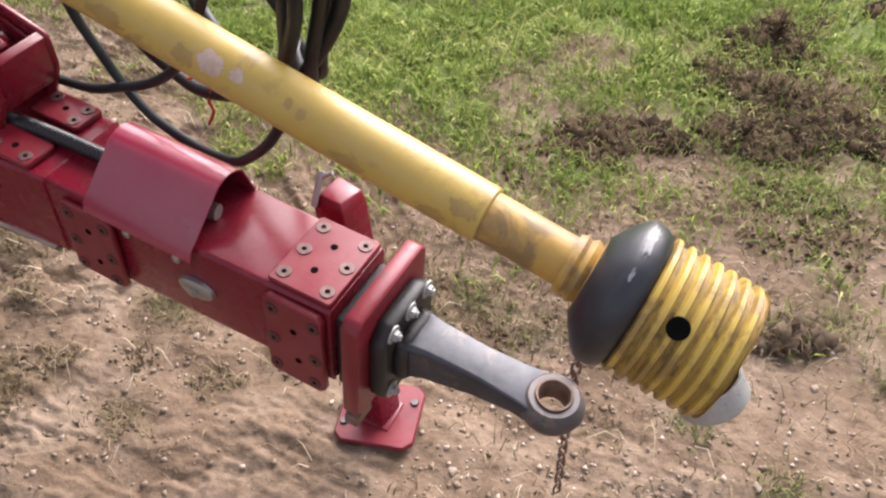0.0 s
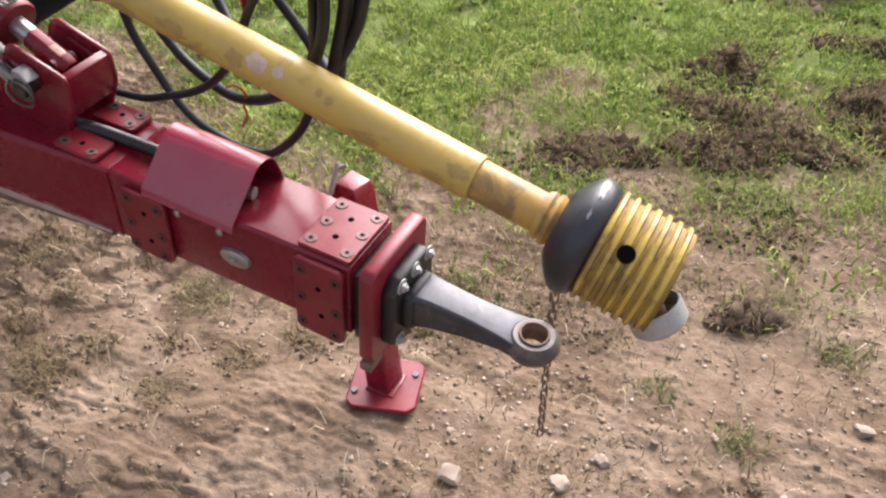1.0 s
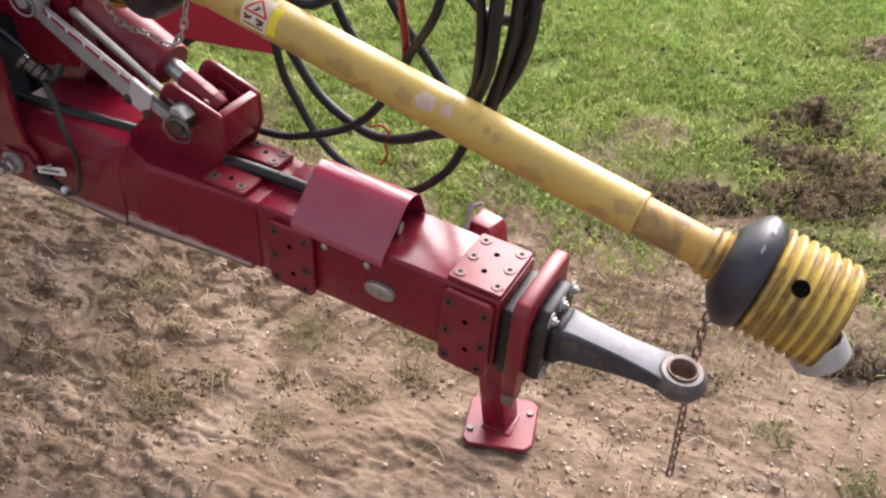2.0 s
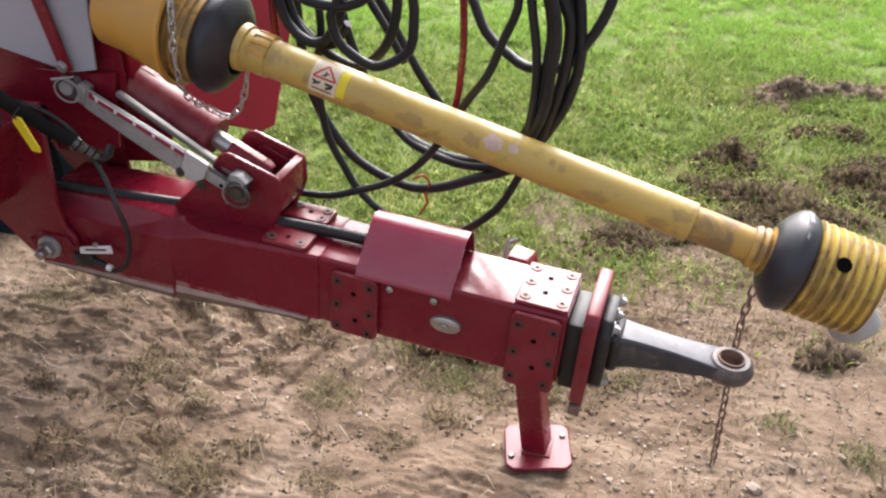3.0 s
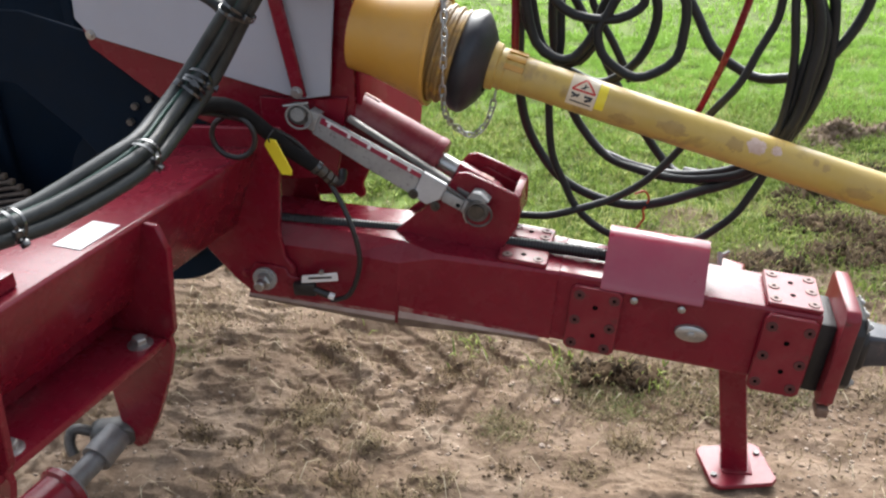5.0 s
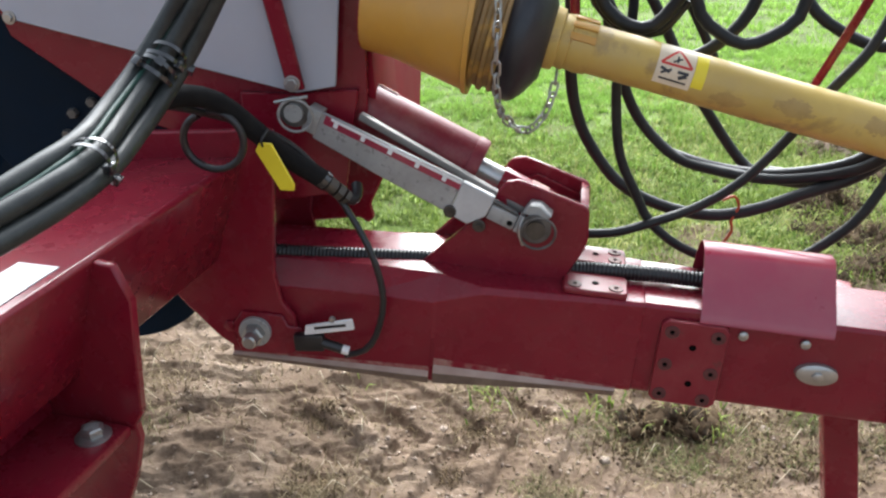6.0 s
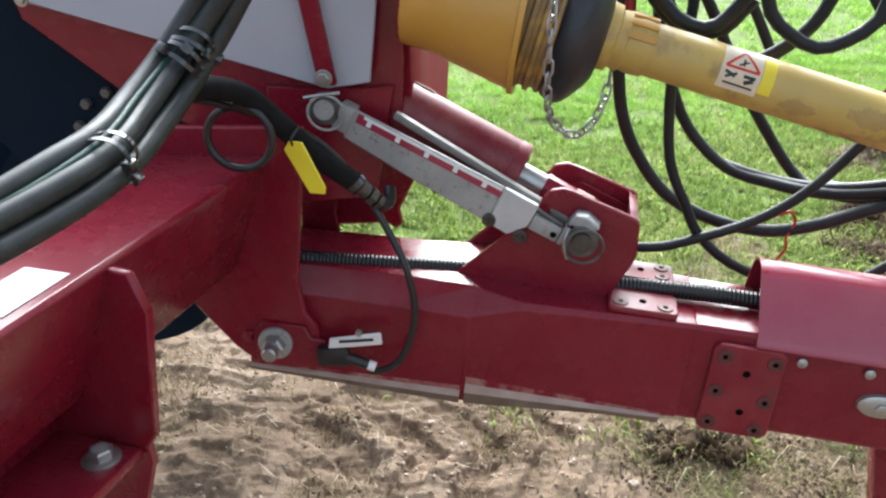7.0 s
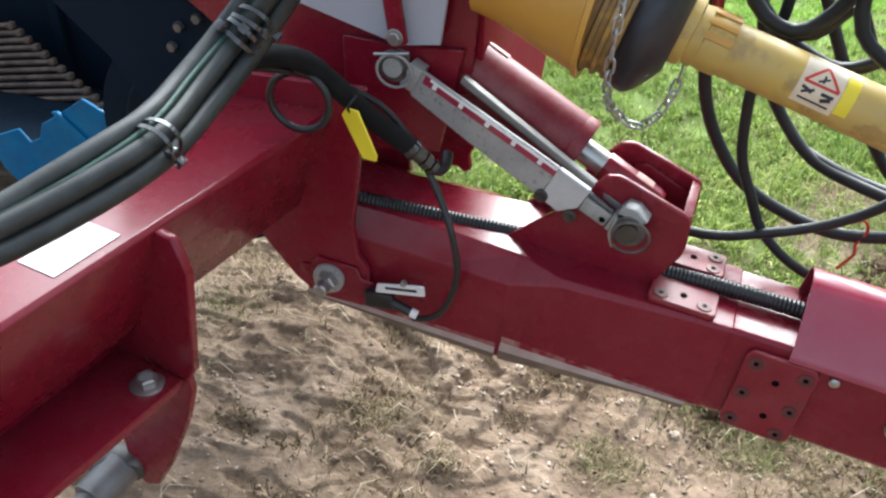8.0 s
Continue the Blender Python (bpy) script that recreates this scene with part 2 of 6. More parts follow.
def bevelled(bm, width, seg=2):
    if width > 0:
        edges = [e for e in bm.edges if len(e.link_faces) == 2 and e.calc_face_angle(0) > 0.5]
        bmesh.ops.bevel(bm, geom=edges, offset=width, segments=seg, affect="EDGES", profile=0.5, clamp_overlap=True)
    return bm


def box(x0, x1, y0, y1, z0, z1, bevel=0.003):
    bm = bmesh.new()
    bmesh.ops.create_cube(bm, size=1, matrix=Matrix.LocRotScale(((x0 + x1) / 2, (y0 + y1) / 2, (z0 + z1) / 2), None, (x1 - x0, y1 - y0, z1 - z0)))
    return bevelled(bm, bevel)


def plate(points, y0, y1, bevel=0.002):
    """A flat plate: an outline in x and z, between y0 and y1."""
    bm = bmesh.new()
    a = [bm.verts.new((x, y0, z)) for x, z in points]
    b = [bm.verts.new((x, y1, z)) for x, z in points]
    bm.faces.new(a)
    bm.faces.new(b[::-1])
    for i in range(len(a)):
        j = (i + 1) % len(a)
        bm.faces.new((a[j], a[i], b[i], b[j]))
    bmesh.ops.recalc_face_normals(bm, faces=bm.faces)
    return bevelled(bm, bevel, 1)


def loft(sections, caps=True, bevel=0.0):
    """Skin closed cross-sections that all have the same number of corners."""
    bm = bmesh.new()
    rings = [[bm.verts.new(p) for p in s] for s in sections]
    for a, b in zip(rings, rings[1:]):
        for i in range(len(a)):
            j = (i + 1) % len(a)
            bm.faces.new((a[i], a[j], b[j], b[i]))
    if caps:
        bm.faces.new(rings[0][::-1])
        bm.faces.new(rings[-1])
    bmesh.ops.recalc_face_normals(bm, faces=bm.faces)
    return bevelled(bm, bevel)


def lathe(profile, seg=40, closed=False):
    """Turn (along, radius) pairs round the x axis."""
    bm = bmesh.new()
    rings = []
    for x, r in profile:
        rings.append([bm.verts.new((x, r * math.cos(2 * math.pi * k / seg), r * math.sin(2 * math.pi * k / seg))) for k in range(seg)])
    pairs = list(zip(rings, rings[1:])) + ([(rings[-1], rings[0])] if closed else [])
    for a, b in pairs:
        for k in range(seg):
            j = (k + 1) % seg
            bm.faces.new((a[k], a[j], b[j], b[k]))
    if not closed:
        if profile[0][1] > 1e-4:
            bm.faces.new(rings[0][::-1])
        if profile[-1][1] > 1e-4:
            bm.faces.new(rings[-1])
    return bm


def along(p0, p1, roll=0.0):
    """The pose whose x axis runs from p0 to p1."""
    q = (Vector(p1) - Vector(p0)).to_track_quat("X", "Z").to_matrix().to_4x4()
    return Matrix.Translation(p0) @ q @ pose(0, 0, 0, roll)


def rod(p0, p1, r, seg=16, r1=None):
    n = (Vector(p1) - Vector(p0)).length
    return moved(lathe([(0, r), (n, r if r1 is None else r1)], seg), along(p0, p1))


def spline(points, step=0.02):
    """A smooth line through the points."""
    p = [Vector(q) for q in points]
    p = [p[0] * 2 - p[1]] + p + [p[-1] * 2 - p[-2]]
    out = []
    for a, b, c, d in zip(p, p[1:], p[2:], p[3:]):
        n = max(2, int((c - b).length / step))
        for k in range(n):
            t = k / n
            out.append(0.5 * (2 * b + (c - a) * t + (2 * a - 5 * b + 4 * c - d) * t * t + (3 * b - a - 3 * c + d) * t ** 3))
    return out + [p[-2]]


def sweep(points, r, seg=10, step=0.02, raw=False, ripple=0.0):
    """A round hose along a smooth line through the points."""
    line = points if raw else spline(points, step)
    bm = bmesh.new()
    rings, up = [], Vector((0.13, 0.21, 0.97))
    for i, p in enumerate(line):
        way = (line[min(i + 1, len(line) - 1)] - line[max(i - 1, 0)]).normalized()
        side = way.cross(up).normalized()
        up = side.cross(way).normalized()
        q = r + (ripple if i % 2 else -ripple)
        rings.append([bm.verts.new(p + q * (math.cos(2 * math.pi * k / seg) * side + math.sin(2 * math.pi * k / seg) * up)) for k in range(seg)])
    for a, b in zip(rings, rings[1:]):
        for k in range(seg):
            j = (k + 1) % seg
            bm.faces.new((a[k], a[j], b[j], b[k]))
    bm.faces.new(rings[0][::-1])
    bm.faces.new(rings[-1])
    return bm


def ring(R_, r, seg=32, side=10, sx=1.0):
    """A torus round the x axis."""
    bm = bmesh.new()
    g = [[bm.verts.new((r * math.sin(2 * math.pi * j / side) * sx, (R_ + r * math.cos(2 * math.pi * j / side)) * math.cos(2 * math.pi * i / seg), (R_ + r * math.cos(2 * math.pi * j / side)) * math.sin(2 * math.pi * i / seg))) for j in range(side)] for i in range(seg)]
    for i in range(seg):
        for j in range(side):
            a, b = (i + 1) % seg, (j + 1) % side
            bm.faces.new((g[i][j], g[a][j], g[a][b], g[i][b]))
    return bm


def washer(r, hole, h, seg=28):
    """A flat ring round the x axis, from x = 0 to h."""
    e = min(0.0012, h / 3)
    return lathe([(0, hole), (0, r), (h - e, r), (h, r - e), (h, hole)], seg, closed=True)


def hex_head(r, h, x=0.0):
    bm = lathe([(x, r), (x + h * 0.82, r), (x + h, r * 0.84)], 6)
    return bm


def hex_bolt(parent, m, r=0.012, name="bolt", mat=None):
    """A bolt with its washer; it sticks out along x of the pose m."""
    return part(name, join(washer(r * 1.7, r * 0.5, r * 0.3), hex_head(r, r * 0.8, r * 0.3), lathe([(r * 1.05, r * 0.55), (r * 1.5, r * 0.55)], 12)), mat or ZINC, parent, m=m)


def flange_bolt(parent, m, r):
    """A bright flanged hexagon bolt; it sticks out along x of the pose m."""
    head = part("bolt", join(lathe([(0, r * 1.5), (r * 0.14, r * 1.5), (r * 0.34, r * 1.12)], 32), hex_head(r, r * 0.72, r * 0.30)), ZINC, parent, "bright zinc-plated flanged bolt", m=m)
    part("head_dimple", lathe([(r * 1.021, r * 0.62), (r * 1.03, r * 0.55)], 20), GALV, head)


OUT_NEAR = pose(0, 0, 0, 0, 0, -90)       # x axis turned to -y
OUT_UP = pose(0, 0, 0, 0, -90, 0)         # x axis turned to +z
T = Matrix.Translation


# ---- ground ----
def ramp01(v, a, b):
    t = np.clip((v - a) / (b - a), 0, 1)
    return t * t * (3 - 2 * t)


def value_noise(x, y, seed):
    """Smooth noise of unit grid, between -1 and 1."""
    rng = np.random.default_rng(seed)
    tab = rng.uniform(-1, 1, (256, 256))
    xi, yi = np.floor(x).astype(int), np.floor(y).astype(int)
    fx, fy = x - xi, y - yi
    fx, fy = fx * fx * (3 - 2 * fx), fy * fy * (3 - 2 * fy)
    a, b = tab[xi % 256, yi % 256], tab[(xi + 1) % 256, yi % 256]
    c, d = tab[xi % 256, (yi + 1) % 256], tab[(xi + 1) % 256, (yi + 1) % 256]
    return (a * (1 - fx) + b * fx) * (1 - fy) + (c * (1 - fx) + d * fx) * fy


def octaves(x, y, scale, n, seed, rough=0.5):
    v, amp, tot = 0, 1.0, 0.0
    for k in range(n):
        v = v + amp * value_noise(x * scale * 2 ** k + 13.7 * k, y * scale * 2 ** k - 7.1 * k, seed + k)
        tot, amp = tot + amp, amp * rough
    return v / tot


def grass_cover(x, y):
    """How much grass grows at a place, 0 to 1: bare wheel track in front, meadow behind, with a ragged border."""
    edge = 1.16 + 0.45 * ramp01(0.25 - x, 0, 0.7)
    d = y - edge + 0.26 * octaves(x, y, 1.6, 3, 11) + 0.26 * octaves(x, y, 5.5, 2, 17)
    cover = ramp01(d, -0.32, 0.20 + 0.25 * ramp01(x, 0.7, 1.3))
    bare = ramp01(octaves(x, y, 2.6, 3, 29), 0.10, 0.35) * ramp01(2.7 - y, 0, 0.9) * ramp01(x, 0.5, 1.1)
    bare = np.maximum(bare, 0.95 * np.exp(-((x - 1.85) / 0.42) ** 2 - ((y - 1.66) / 0.16) ** 2))
    bare = np.maximum(bare, 0.95 * np.exp(-((x - 1.38) / 0.22) ** 2 - ((y - 1.35) / 0.12) ** 2))
    patch = ramp01(octaves(x, y, 5.0, 3, 37), 0.05, 0.40) * ramp01(2.6 - y, 0, 0.8) * ramp01(x, 0.6, 1.2)
    torn = np.maximum(np.exp(-((x - 1.52) / 0.30) ** 4 - ((y - 1.42) / 0.19) ** 4), np.exp(-((x - 2.02) / 0.40) ** 4 - ((y - 1.50) / 0.40) ** 4))
    cover = cover * (1 - 0.92 * torn * ramp01(octaves(x, y, 4.5, 3, 43), -0.55, 0.05))
    verge = 0.26 * np.exp(-((x - 0.85) / 0.5) ** 2 - ((y - 0.66) / 0.2) ** 2) * ramp01(octaves(x, y, 6.0, 2, 47), -0.2, 0.3)
    return np.clip(np.maximum(cover * (1 - 0.62 * bare) * (1 - 0.40 * patch), verge), 0, 1)


def ledges(x, y, scale, seed, levels):
    """Trodden crust broken into low ledges with crisp rims."""
    wx = x + 0.05 * octaves(x, y, 6.0, 2, seed + 3)
    wy = y + 0.05 * octaves(x, y, 6.0, 2, seed + 5)
    n = octaves(wx * 0.55, wy * 1.5, scale, 3, seed, 0.5) * levels
    f = n - np.floor(n)
    return (np.floor(n) + ramp01(f, 0.0, 0.04)) / levels


def height(x, y):
    """Height of the ground: churned earth with wheel tracks, smoother under the meadow."""
    g = grass_cover(x, y)
    near = np.exp(-(np.maximum(0, np.abs(x - 0.7) - 2.5) ** 2) / 2) * np.exp(-(np.maximum(0, y - 4) ** 2) / 8)
    lump = 0.014 * octaves(x, y, 2.2, 2, 3) + 0.005 * octaves(x, y, 9.0, 2, 5, 0.5) + 0.0015 * octaves(x, y, 40.0, 2, 8, 0.7)
    broken = (0.35 + 0.65 * ramp01(octaves(x, y, 1.4, 2, 57), -0.45, 0.1)) * (1 - 0.6 * ramp01(x, 0.9, 1.4))
    lump = lump + (0.024 * ledges(x, y, 4.5, 131, 3.2) + 0.026 * ledges(x, y, 9.0, 151, 2.4)) * broken
    lump = lump + (0.010 * ledges(x, y, 19.0, 163, 2.0) + 0.006 * octaves(x, y, 30.0, 2, 173, 0.6)) * ramp01(octaves(x, y, 3.1, 2, 167), -0.05, 0.40)
    # lug prints of a tractor tyre across the bare strip
    s = x * 0.96 + y * 0.28
    q = -x * 0.28 + y * 0.96
    wob = 0.55 * octaves(x, y, 3.5, 3, 41)
    lug = np.sin(2 * math.pi * (s / 0.17 + np.abs(q - 0.45) * 3.6 + 0.6 * wob))
    track = np.exp(-((q - 0.45) / 0.36) ** 4) * ramp01(1.2 - x, 0, 0.7) * ramp01(octaves(x, y, 2.4, 2, 55), -0.25, 0.2)
    lump = lump + 0.021 * track * (ramp01(lug, -0.16, 0.16) - 0.5)
    far = 0.05 * octaves(x * 0.15, y * 0.15, 1.0, 2, 61) * ramp01(np.hypot(x, y), 4, 15)
    return lump * (1 - 0.45 * g) * (0.25 + 0.75 * near) + far


def graded(lo, hi, step, reach, grow):
    a = list(np.arange(lo, hi + 1e-6, step))
    d = step
    while a[-1] < reach:
        d *= grow
        a.append(a[-1] + d)
    d = step
    while a[0] > -reach:
        d *= grow
        a.insert(0, a[0] - d)
    return np.array(a)


def grid_mesh(name, xs, ys):
    X, Y = np.meshgrid(xs, ys, indexing="ij")
    Z = height(X, Y)
    n, k = len(xs), len(ys)
    me = bpy.data.meshes.new(name)
    co = np.stack([X, Y, Z], -1).reshape(-1, 3)
    i = np.arange(n * k).reshape(n, k)
    f = np.stack([i[:-1, :-1], i[1:, :-1], i[1:, 1:], i[:-1, 1:]], -1).reshape(-1, 4)
    me.vertices.add(len(co))
    me.vertices.foreach_set("co", co.ravel())
    me.loops.add(f.size)
    me.loops.foreach_set("vertex_index", f.ravel())
    me.polygons.add(len(f))
    me.polygons.foreach_set("loop_start", np.arange(0, f.size, 4))
    me.polygons.foreach_set("use_smooth", np.ones(len(f), bool))
    me.update()
    att = me.attributes.new("cover", "FLOAT", "POINT")
    att.data.foreach_set("value", grass_cover(X, Y).astype(np.float32).ravel())
    return me


def earth_material():
    m = bpy.data.materials.new("bare_earth")
    m.use_nodes = True
    t = m.node_tree
    b = t.nodes["Principled BSDF"]
    co = t.nodes.new("ShaderNodeTexCoord").outputs["Object"]

    def tex(s, detail, r=0.6):
        n = t.nodes.new("ShaderNodeTexNoise")
        n.inputs["Scale"].default_value, n.inputs["Detail"].default_value, n.inputs["Roughness"].default_value = s, detail, r
        t.links.new(co, n.inputs["Vector"])
        return n.outputs["Fac"]

    def ramp(fac, stops):
        n = t.nodes.new("ShaderNodeValToRGB")
        n.color_ramp.elements[0].position, n.color_ramp.elements[0].color = stops[0][0], (*stops[0][1], 1)
        n.color_ramp.elements[1].position, n.color_ramp.elements[1].color = stops[-1][0], (*stops[-1][1], 1)
        for p, c in stops[1:-1]:
            n.color_ramp.elements.new(p).color = (*c, 1)
        t.links.new(fac, n.inputs["Fac"])
        return n.outputs["Color"]

    def mix(fac, a, c, mode="MIX"):
        n = t.nodes.new("ShaderNodeMix")
        n.data_type, n.blend_type = "RGBA", mode
        for sock, v in ((n.inputs["Factor"], fac), (n.inputs["A"], a), (n.inputs["B"], c)):
            if isinstance(v, (tuple, float)):
                sock.default_value = (*v, 1) if isinstance(v, tuple) else v
            else:
                t.links.new(v, sock)
        return n.outputs["Result"]

    soil = ramp(tex(3.0, 8, 0.65), [(0.32, (0.137, 0.094, 0.062)), (0.48, (0.191, 0.136, 0.094)), (0.64, (0.262, 0.199, 0.147))])
    fine = ramp(tex(70.0, 6, 0.7), [(0.3, (0.62, 0.60, 0.58)), (0.5, (0.96, 0.95, 0.94)), (0.75, (1.22, 1.2, 1.18))])
    damp = ramp(tex(15.0, 7, 0.62), [(0.36, (0.42, 0.38, 0.34)), (0.50, (0.98, 0.97, 0.96)), (0.7, (1.12, 1.11, 1.1))])
    soil = mix(0.45, soil, damp, "MULTIPLY")
    soil = mix(0.8, soil, fine, "MULTIPLY")
    meadow = ramp(tex(5.0, 8, 0.7), [(0.3, (0.066, 0.075, 0.026)), (0.5, (0.120, 0.165, 0.040)), (0.72, (0.185, 0.255, 0.060))])
    at = t.nodes.new("ShaderNodeAttribute")
    at.attribute_name = "cover"
    mr = t.nodes.new("ShaderNodeMapRange")
    mr.inputs["From Min"].default_value, mr.inputs["From Max"].default_value = 0.35, 0.95
    t.links.new(at.outputs["Fac"], mr.inputs["Value"])
    t.links.new(mix(mr.outputs["Result"], soil, meadow), b.inputs["Base Color"])
    b.inputs["Roughness"].default_value = 0.95
    b.inputs["Specular IOR Level"].default_value = 0.2
    # soft lumps, crumbs and grit
    bump = None
    for height_map, strength, dist in ((tex(9.0, 5, 0.55), 0.15, 0.03), (tex(32.0, 4, 0.6), 0.42, 0.012), (tex(110.0, 4, 0.6), 0.45, 0.004)):
        bp = t.nodes.new("ShaderNodeBump")
        bp.inputs["Strength"].default_value, bp.inputs["Distance"].default_value = strength, dist
        t.links.new(height_map, bp.inputs["Height"])
        if bump:
            t.links.new(bump, bp.inputs["Normal"])
        bump = bp.outputs["Normal"]
    t.links.new(bump, b.inputs["Normal"])
    return m


EARTH = earth_material()
ground_me = grid_mesh("ground", graded(-1.0, 2.5, 0.0064, 220, 1.06), graded(-0.6, 1.7, 0.0064, 220, 1.04))
ground_me.materials.append(EARTH)
tagged(new("ground", ground_me), "trampled brown earth with tyre prints running into a green meadow", "ground", kind="structure")


def from_arrays(name, co, tris, mat, m=None):
    me = bpy.data.meshes.new(name)
    me.vertices.add(len(co))
    me.vertices.foreach_set("co", np.ascontiguousarray(co, dtype=np.float32).ravel())
    me.loops.add(tris.size)
    me.loops.foreach_set("vertex_index", np.ascontiguousarray(tris, dtype=np.int32).ravel())
    me.polygons.add(len(tris))
    me.polygons.foreach_set("loop_start", np.arange(0, tris.size, tris.shape[1]))
    me.update()
    me.materials.append(mat)
    return me


def blades(name, x, y, length, width, lean, mat, rng, z=None):
    """Curved grass blades at the given places, two quads and a tip each."""
    n = len(x)
    z = height(x, y) - 0.004 if z is None else z
    a = rng.uniform(0, 2 * math.pi, n)
    b = a + math.pi / 2 + rng.uniform(-0.5, 0.5, n)
    dirx, diry = np.cos(a), np.sin(a)
    sx, sy = np.cos(b) * width / 2, np.sin(b) * width / 2
    pts = []
    for f, w in ((0.0, 1.0), (0.55, 0.8), (1.0, 0.0)):
        out = lean * length * f ** 1.6
        up = length * f * np.sqrt(np.maximum(0.02, 1 - (lean * f) ** 2))
        px, py, pz = x + dirx * out, y + diry * out, z + up
        if w > 0:
            pts.append(np.stack([px - sx * w, py - sy * w, pz], -1))
            pts.append(np.stack([px + sx * w, py + sy * w, pz], -1))
        else:
            pts.append(np.stack([px, py, pz], -1))
    co = np.stack(pts, 1).reshape(-1, 3)
    k = np.arange(n)[:, None] * 5
    t = np.concatenate([k + np.array([[0, 1, 3]]), k + np.array([[0, 3, 2]]), k + np.array([[2, 3, 4]])], 0)
    return from_arrays(name, co, t, mat)


rng = np.random.default_rng(4)


def scatter(n, x0, x1, y0, y1, weight):
    x, y = rng.uniform(x0, x1, n), rng.uniform(y0, y1, n)
    keep = rng.uniform(0, 1, n) < weight(x, y)
    return x[keep], y[keep]


def clumpy(x, y):
    return np.clip(0.55 + 1.1 * octaves(x, y, 7.0, 2, 77) + 0.9 * octaves(x, y, 19.0, 2, 79), 0.04, 1)


def meadow_far(x, y):
    return ramp01(y + 0.6 * octaves(x, y, 1.2, 2, 71), 2.2, 3.6)


def lay(name, x, y, lo, hi, wlo, whi, mat, label, flat=0.35):
    tagged(new(name, blades(name, x, y, rng.uniform(lo, hi, len(x)), rng.uniform(wlo, whi, len(x)), rng.uniform(flat, 0.98, len(x)), mat, rng)), label, "grass", kind="stuff")


x, y = scatter(300000, -2.0, 4.2, 0.6, 3.6, lambda x, y: grass_cover(x, y) * clumpy(x, y) * (1 - 0.8 * meadow_far(x, y)))
lay("trodden_grass", x, y, 0.022, 0.075, 0.0035, 0.0085, GRASS, "short trodden green grass in uneven tufts", 0.5)
x, y = scatter(400000, -2.4, 4.4, 1.4, 5.0, lambda x, y: meadow_far(x, y) * grass_cover(x, y) * clumpy(x, y))
lay("meadow_grass", x, y, 0.02, 0.06, 0.0025, 0.006, GRASS_FAR, "short bright green meadow grass")
x, y = scatter(230000, -6.0, 8.0, 4.7, 14.0, lambda x, y: clumpy(x * 0.5, y * 0.5))
lay("meadow_grass", x, y, 0.03, 0.08, 0.006, 0.014, GRASS_FAR, "short bright green grass of the farther meadow")
x, y = scatter(90000, -2.0, 4.2, 0.6, 4.6, lambda x, y: np.clip(grass_cover(x, y), 0, 1) * ramp01(octaves(x, y, 2.2, 3, 83), -0.1, 0.45) * (1 - 0.6 * meadow_far(x, y)))
tagged(new("pale_grass", blades("pale_grass", x, y, rng.uniform(0.025, 0.08, len(x)), rng.uniform(0.003, 0.007, len(x)), rng.uniform(0.6, 0.98, len(x)), GRASS_PALE, rng)), "paler yellowish grass in patches of the meadow", "grass", kind="stuff")


def straw_weight(x, y):
    g = grass_cover(x, y)
    return np.clip(0.03 + 0.9 * np.exp(-((g - 0.35) / 0.3) ** 2) * (y > 0.5) + 0.25 * ramp01(octaves(x, y, 3.5, 2, 91), 0.15, 0.5) + 0.45 * np.exp(-((x - 1.42) / 0.35) ** 2 - ((y - 0.88) / 0.20) ** 2), 0, 1)


x, y = scatter(120000, -1.6, 3.6, -0.6, 3.4, straw_weight)
tagged(new("dry_grass", blades("dry_grass", x, y, rng.uniform(0.015, 0.07, len(x)), rng.uniform(0.0014, 0.0036, len(x)), rng.uniform(0.80, 0.995, len(x)), STRAW, rng)), "dead straw and roots trodden into the earth", "straw", kind="stuff")


x, y = scatter(900, -1.2, 2.8, -0.5, 1.7, lambda x, y: np.clip(0.25 + ramp01(octaves(x, y, 2.0, 2, 119), -0.1, 0.4), 0, 1))
tagged(new("loose_straw", blades("loose_straw", x, y, rng.uniform(0.03, 0.11, len(x)), rng.uniform(0.0016, 0.0032, len(x)), rng.uniform(0.985, 0.999, len(x)), PALE_STRAW, rng, height(x, y) + 0.003)), "single pale straws lying on the earth", "straw", kind="stuff")


def pebbles(name, x, y, size, mat, rng):
    """Small angular stones, each an uneven octahedron sunk a little into the ground."""
    n = len(x)
    base = np.array([(1, 0, 0), (-1, 0, 0), (0, 1, 0), (0, -1, 0), (0, 0, 1), (0, 0, -1)], float)
    p = base[None] * (size[:, None, None] * rng.uniform(0.55, 1.15, (n, 6, 1))) + rng.normal(0, 0.18, (n, 6, 3)) * size[:, None, None]
    p[:, :, 2] *= 0.6
    p[:, :, 0] += x[:, None]
    p[:, :, 1] += y[:, None]
    p[:, :, 2] += (height(x, y) + size * 0.15)[:, None]
    f = np.array([(0, 2, 4), (2, 1, 4), (1, 3, 4), (3, 0, 4), (2, 0, 5), (1, 2, 5), (3, 1, 5), (0, 3, 5)])
    t = (np.arange(n)[:, None, None] * 6 + f[None]).reshape(-1, 3)
    return from_arrays(name, p.reshape(-1, 3), t, mat)


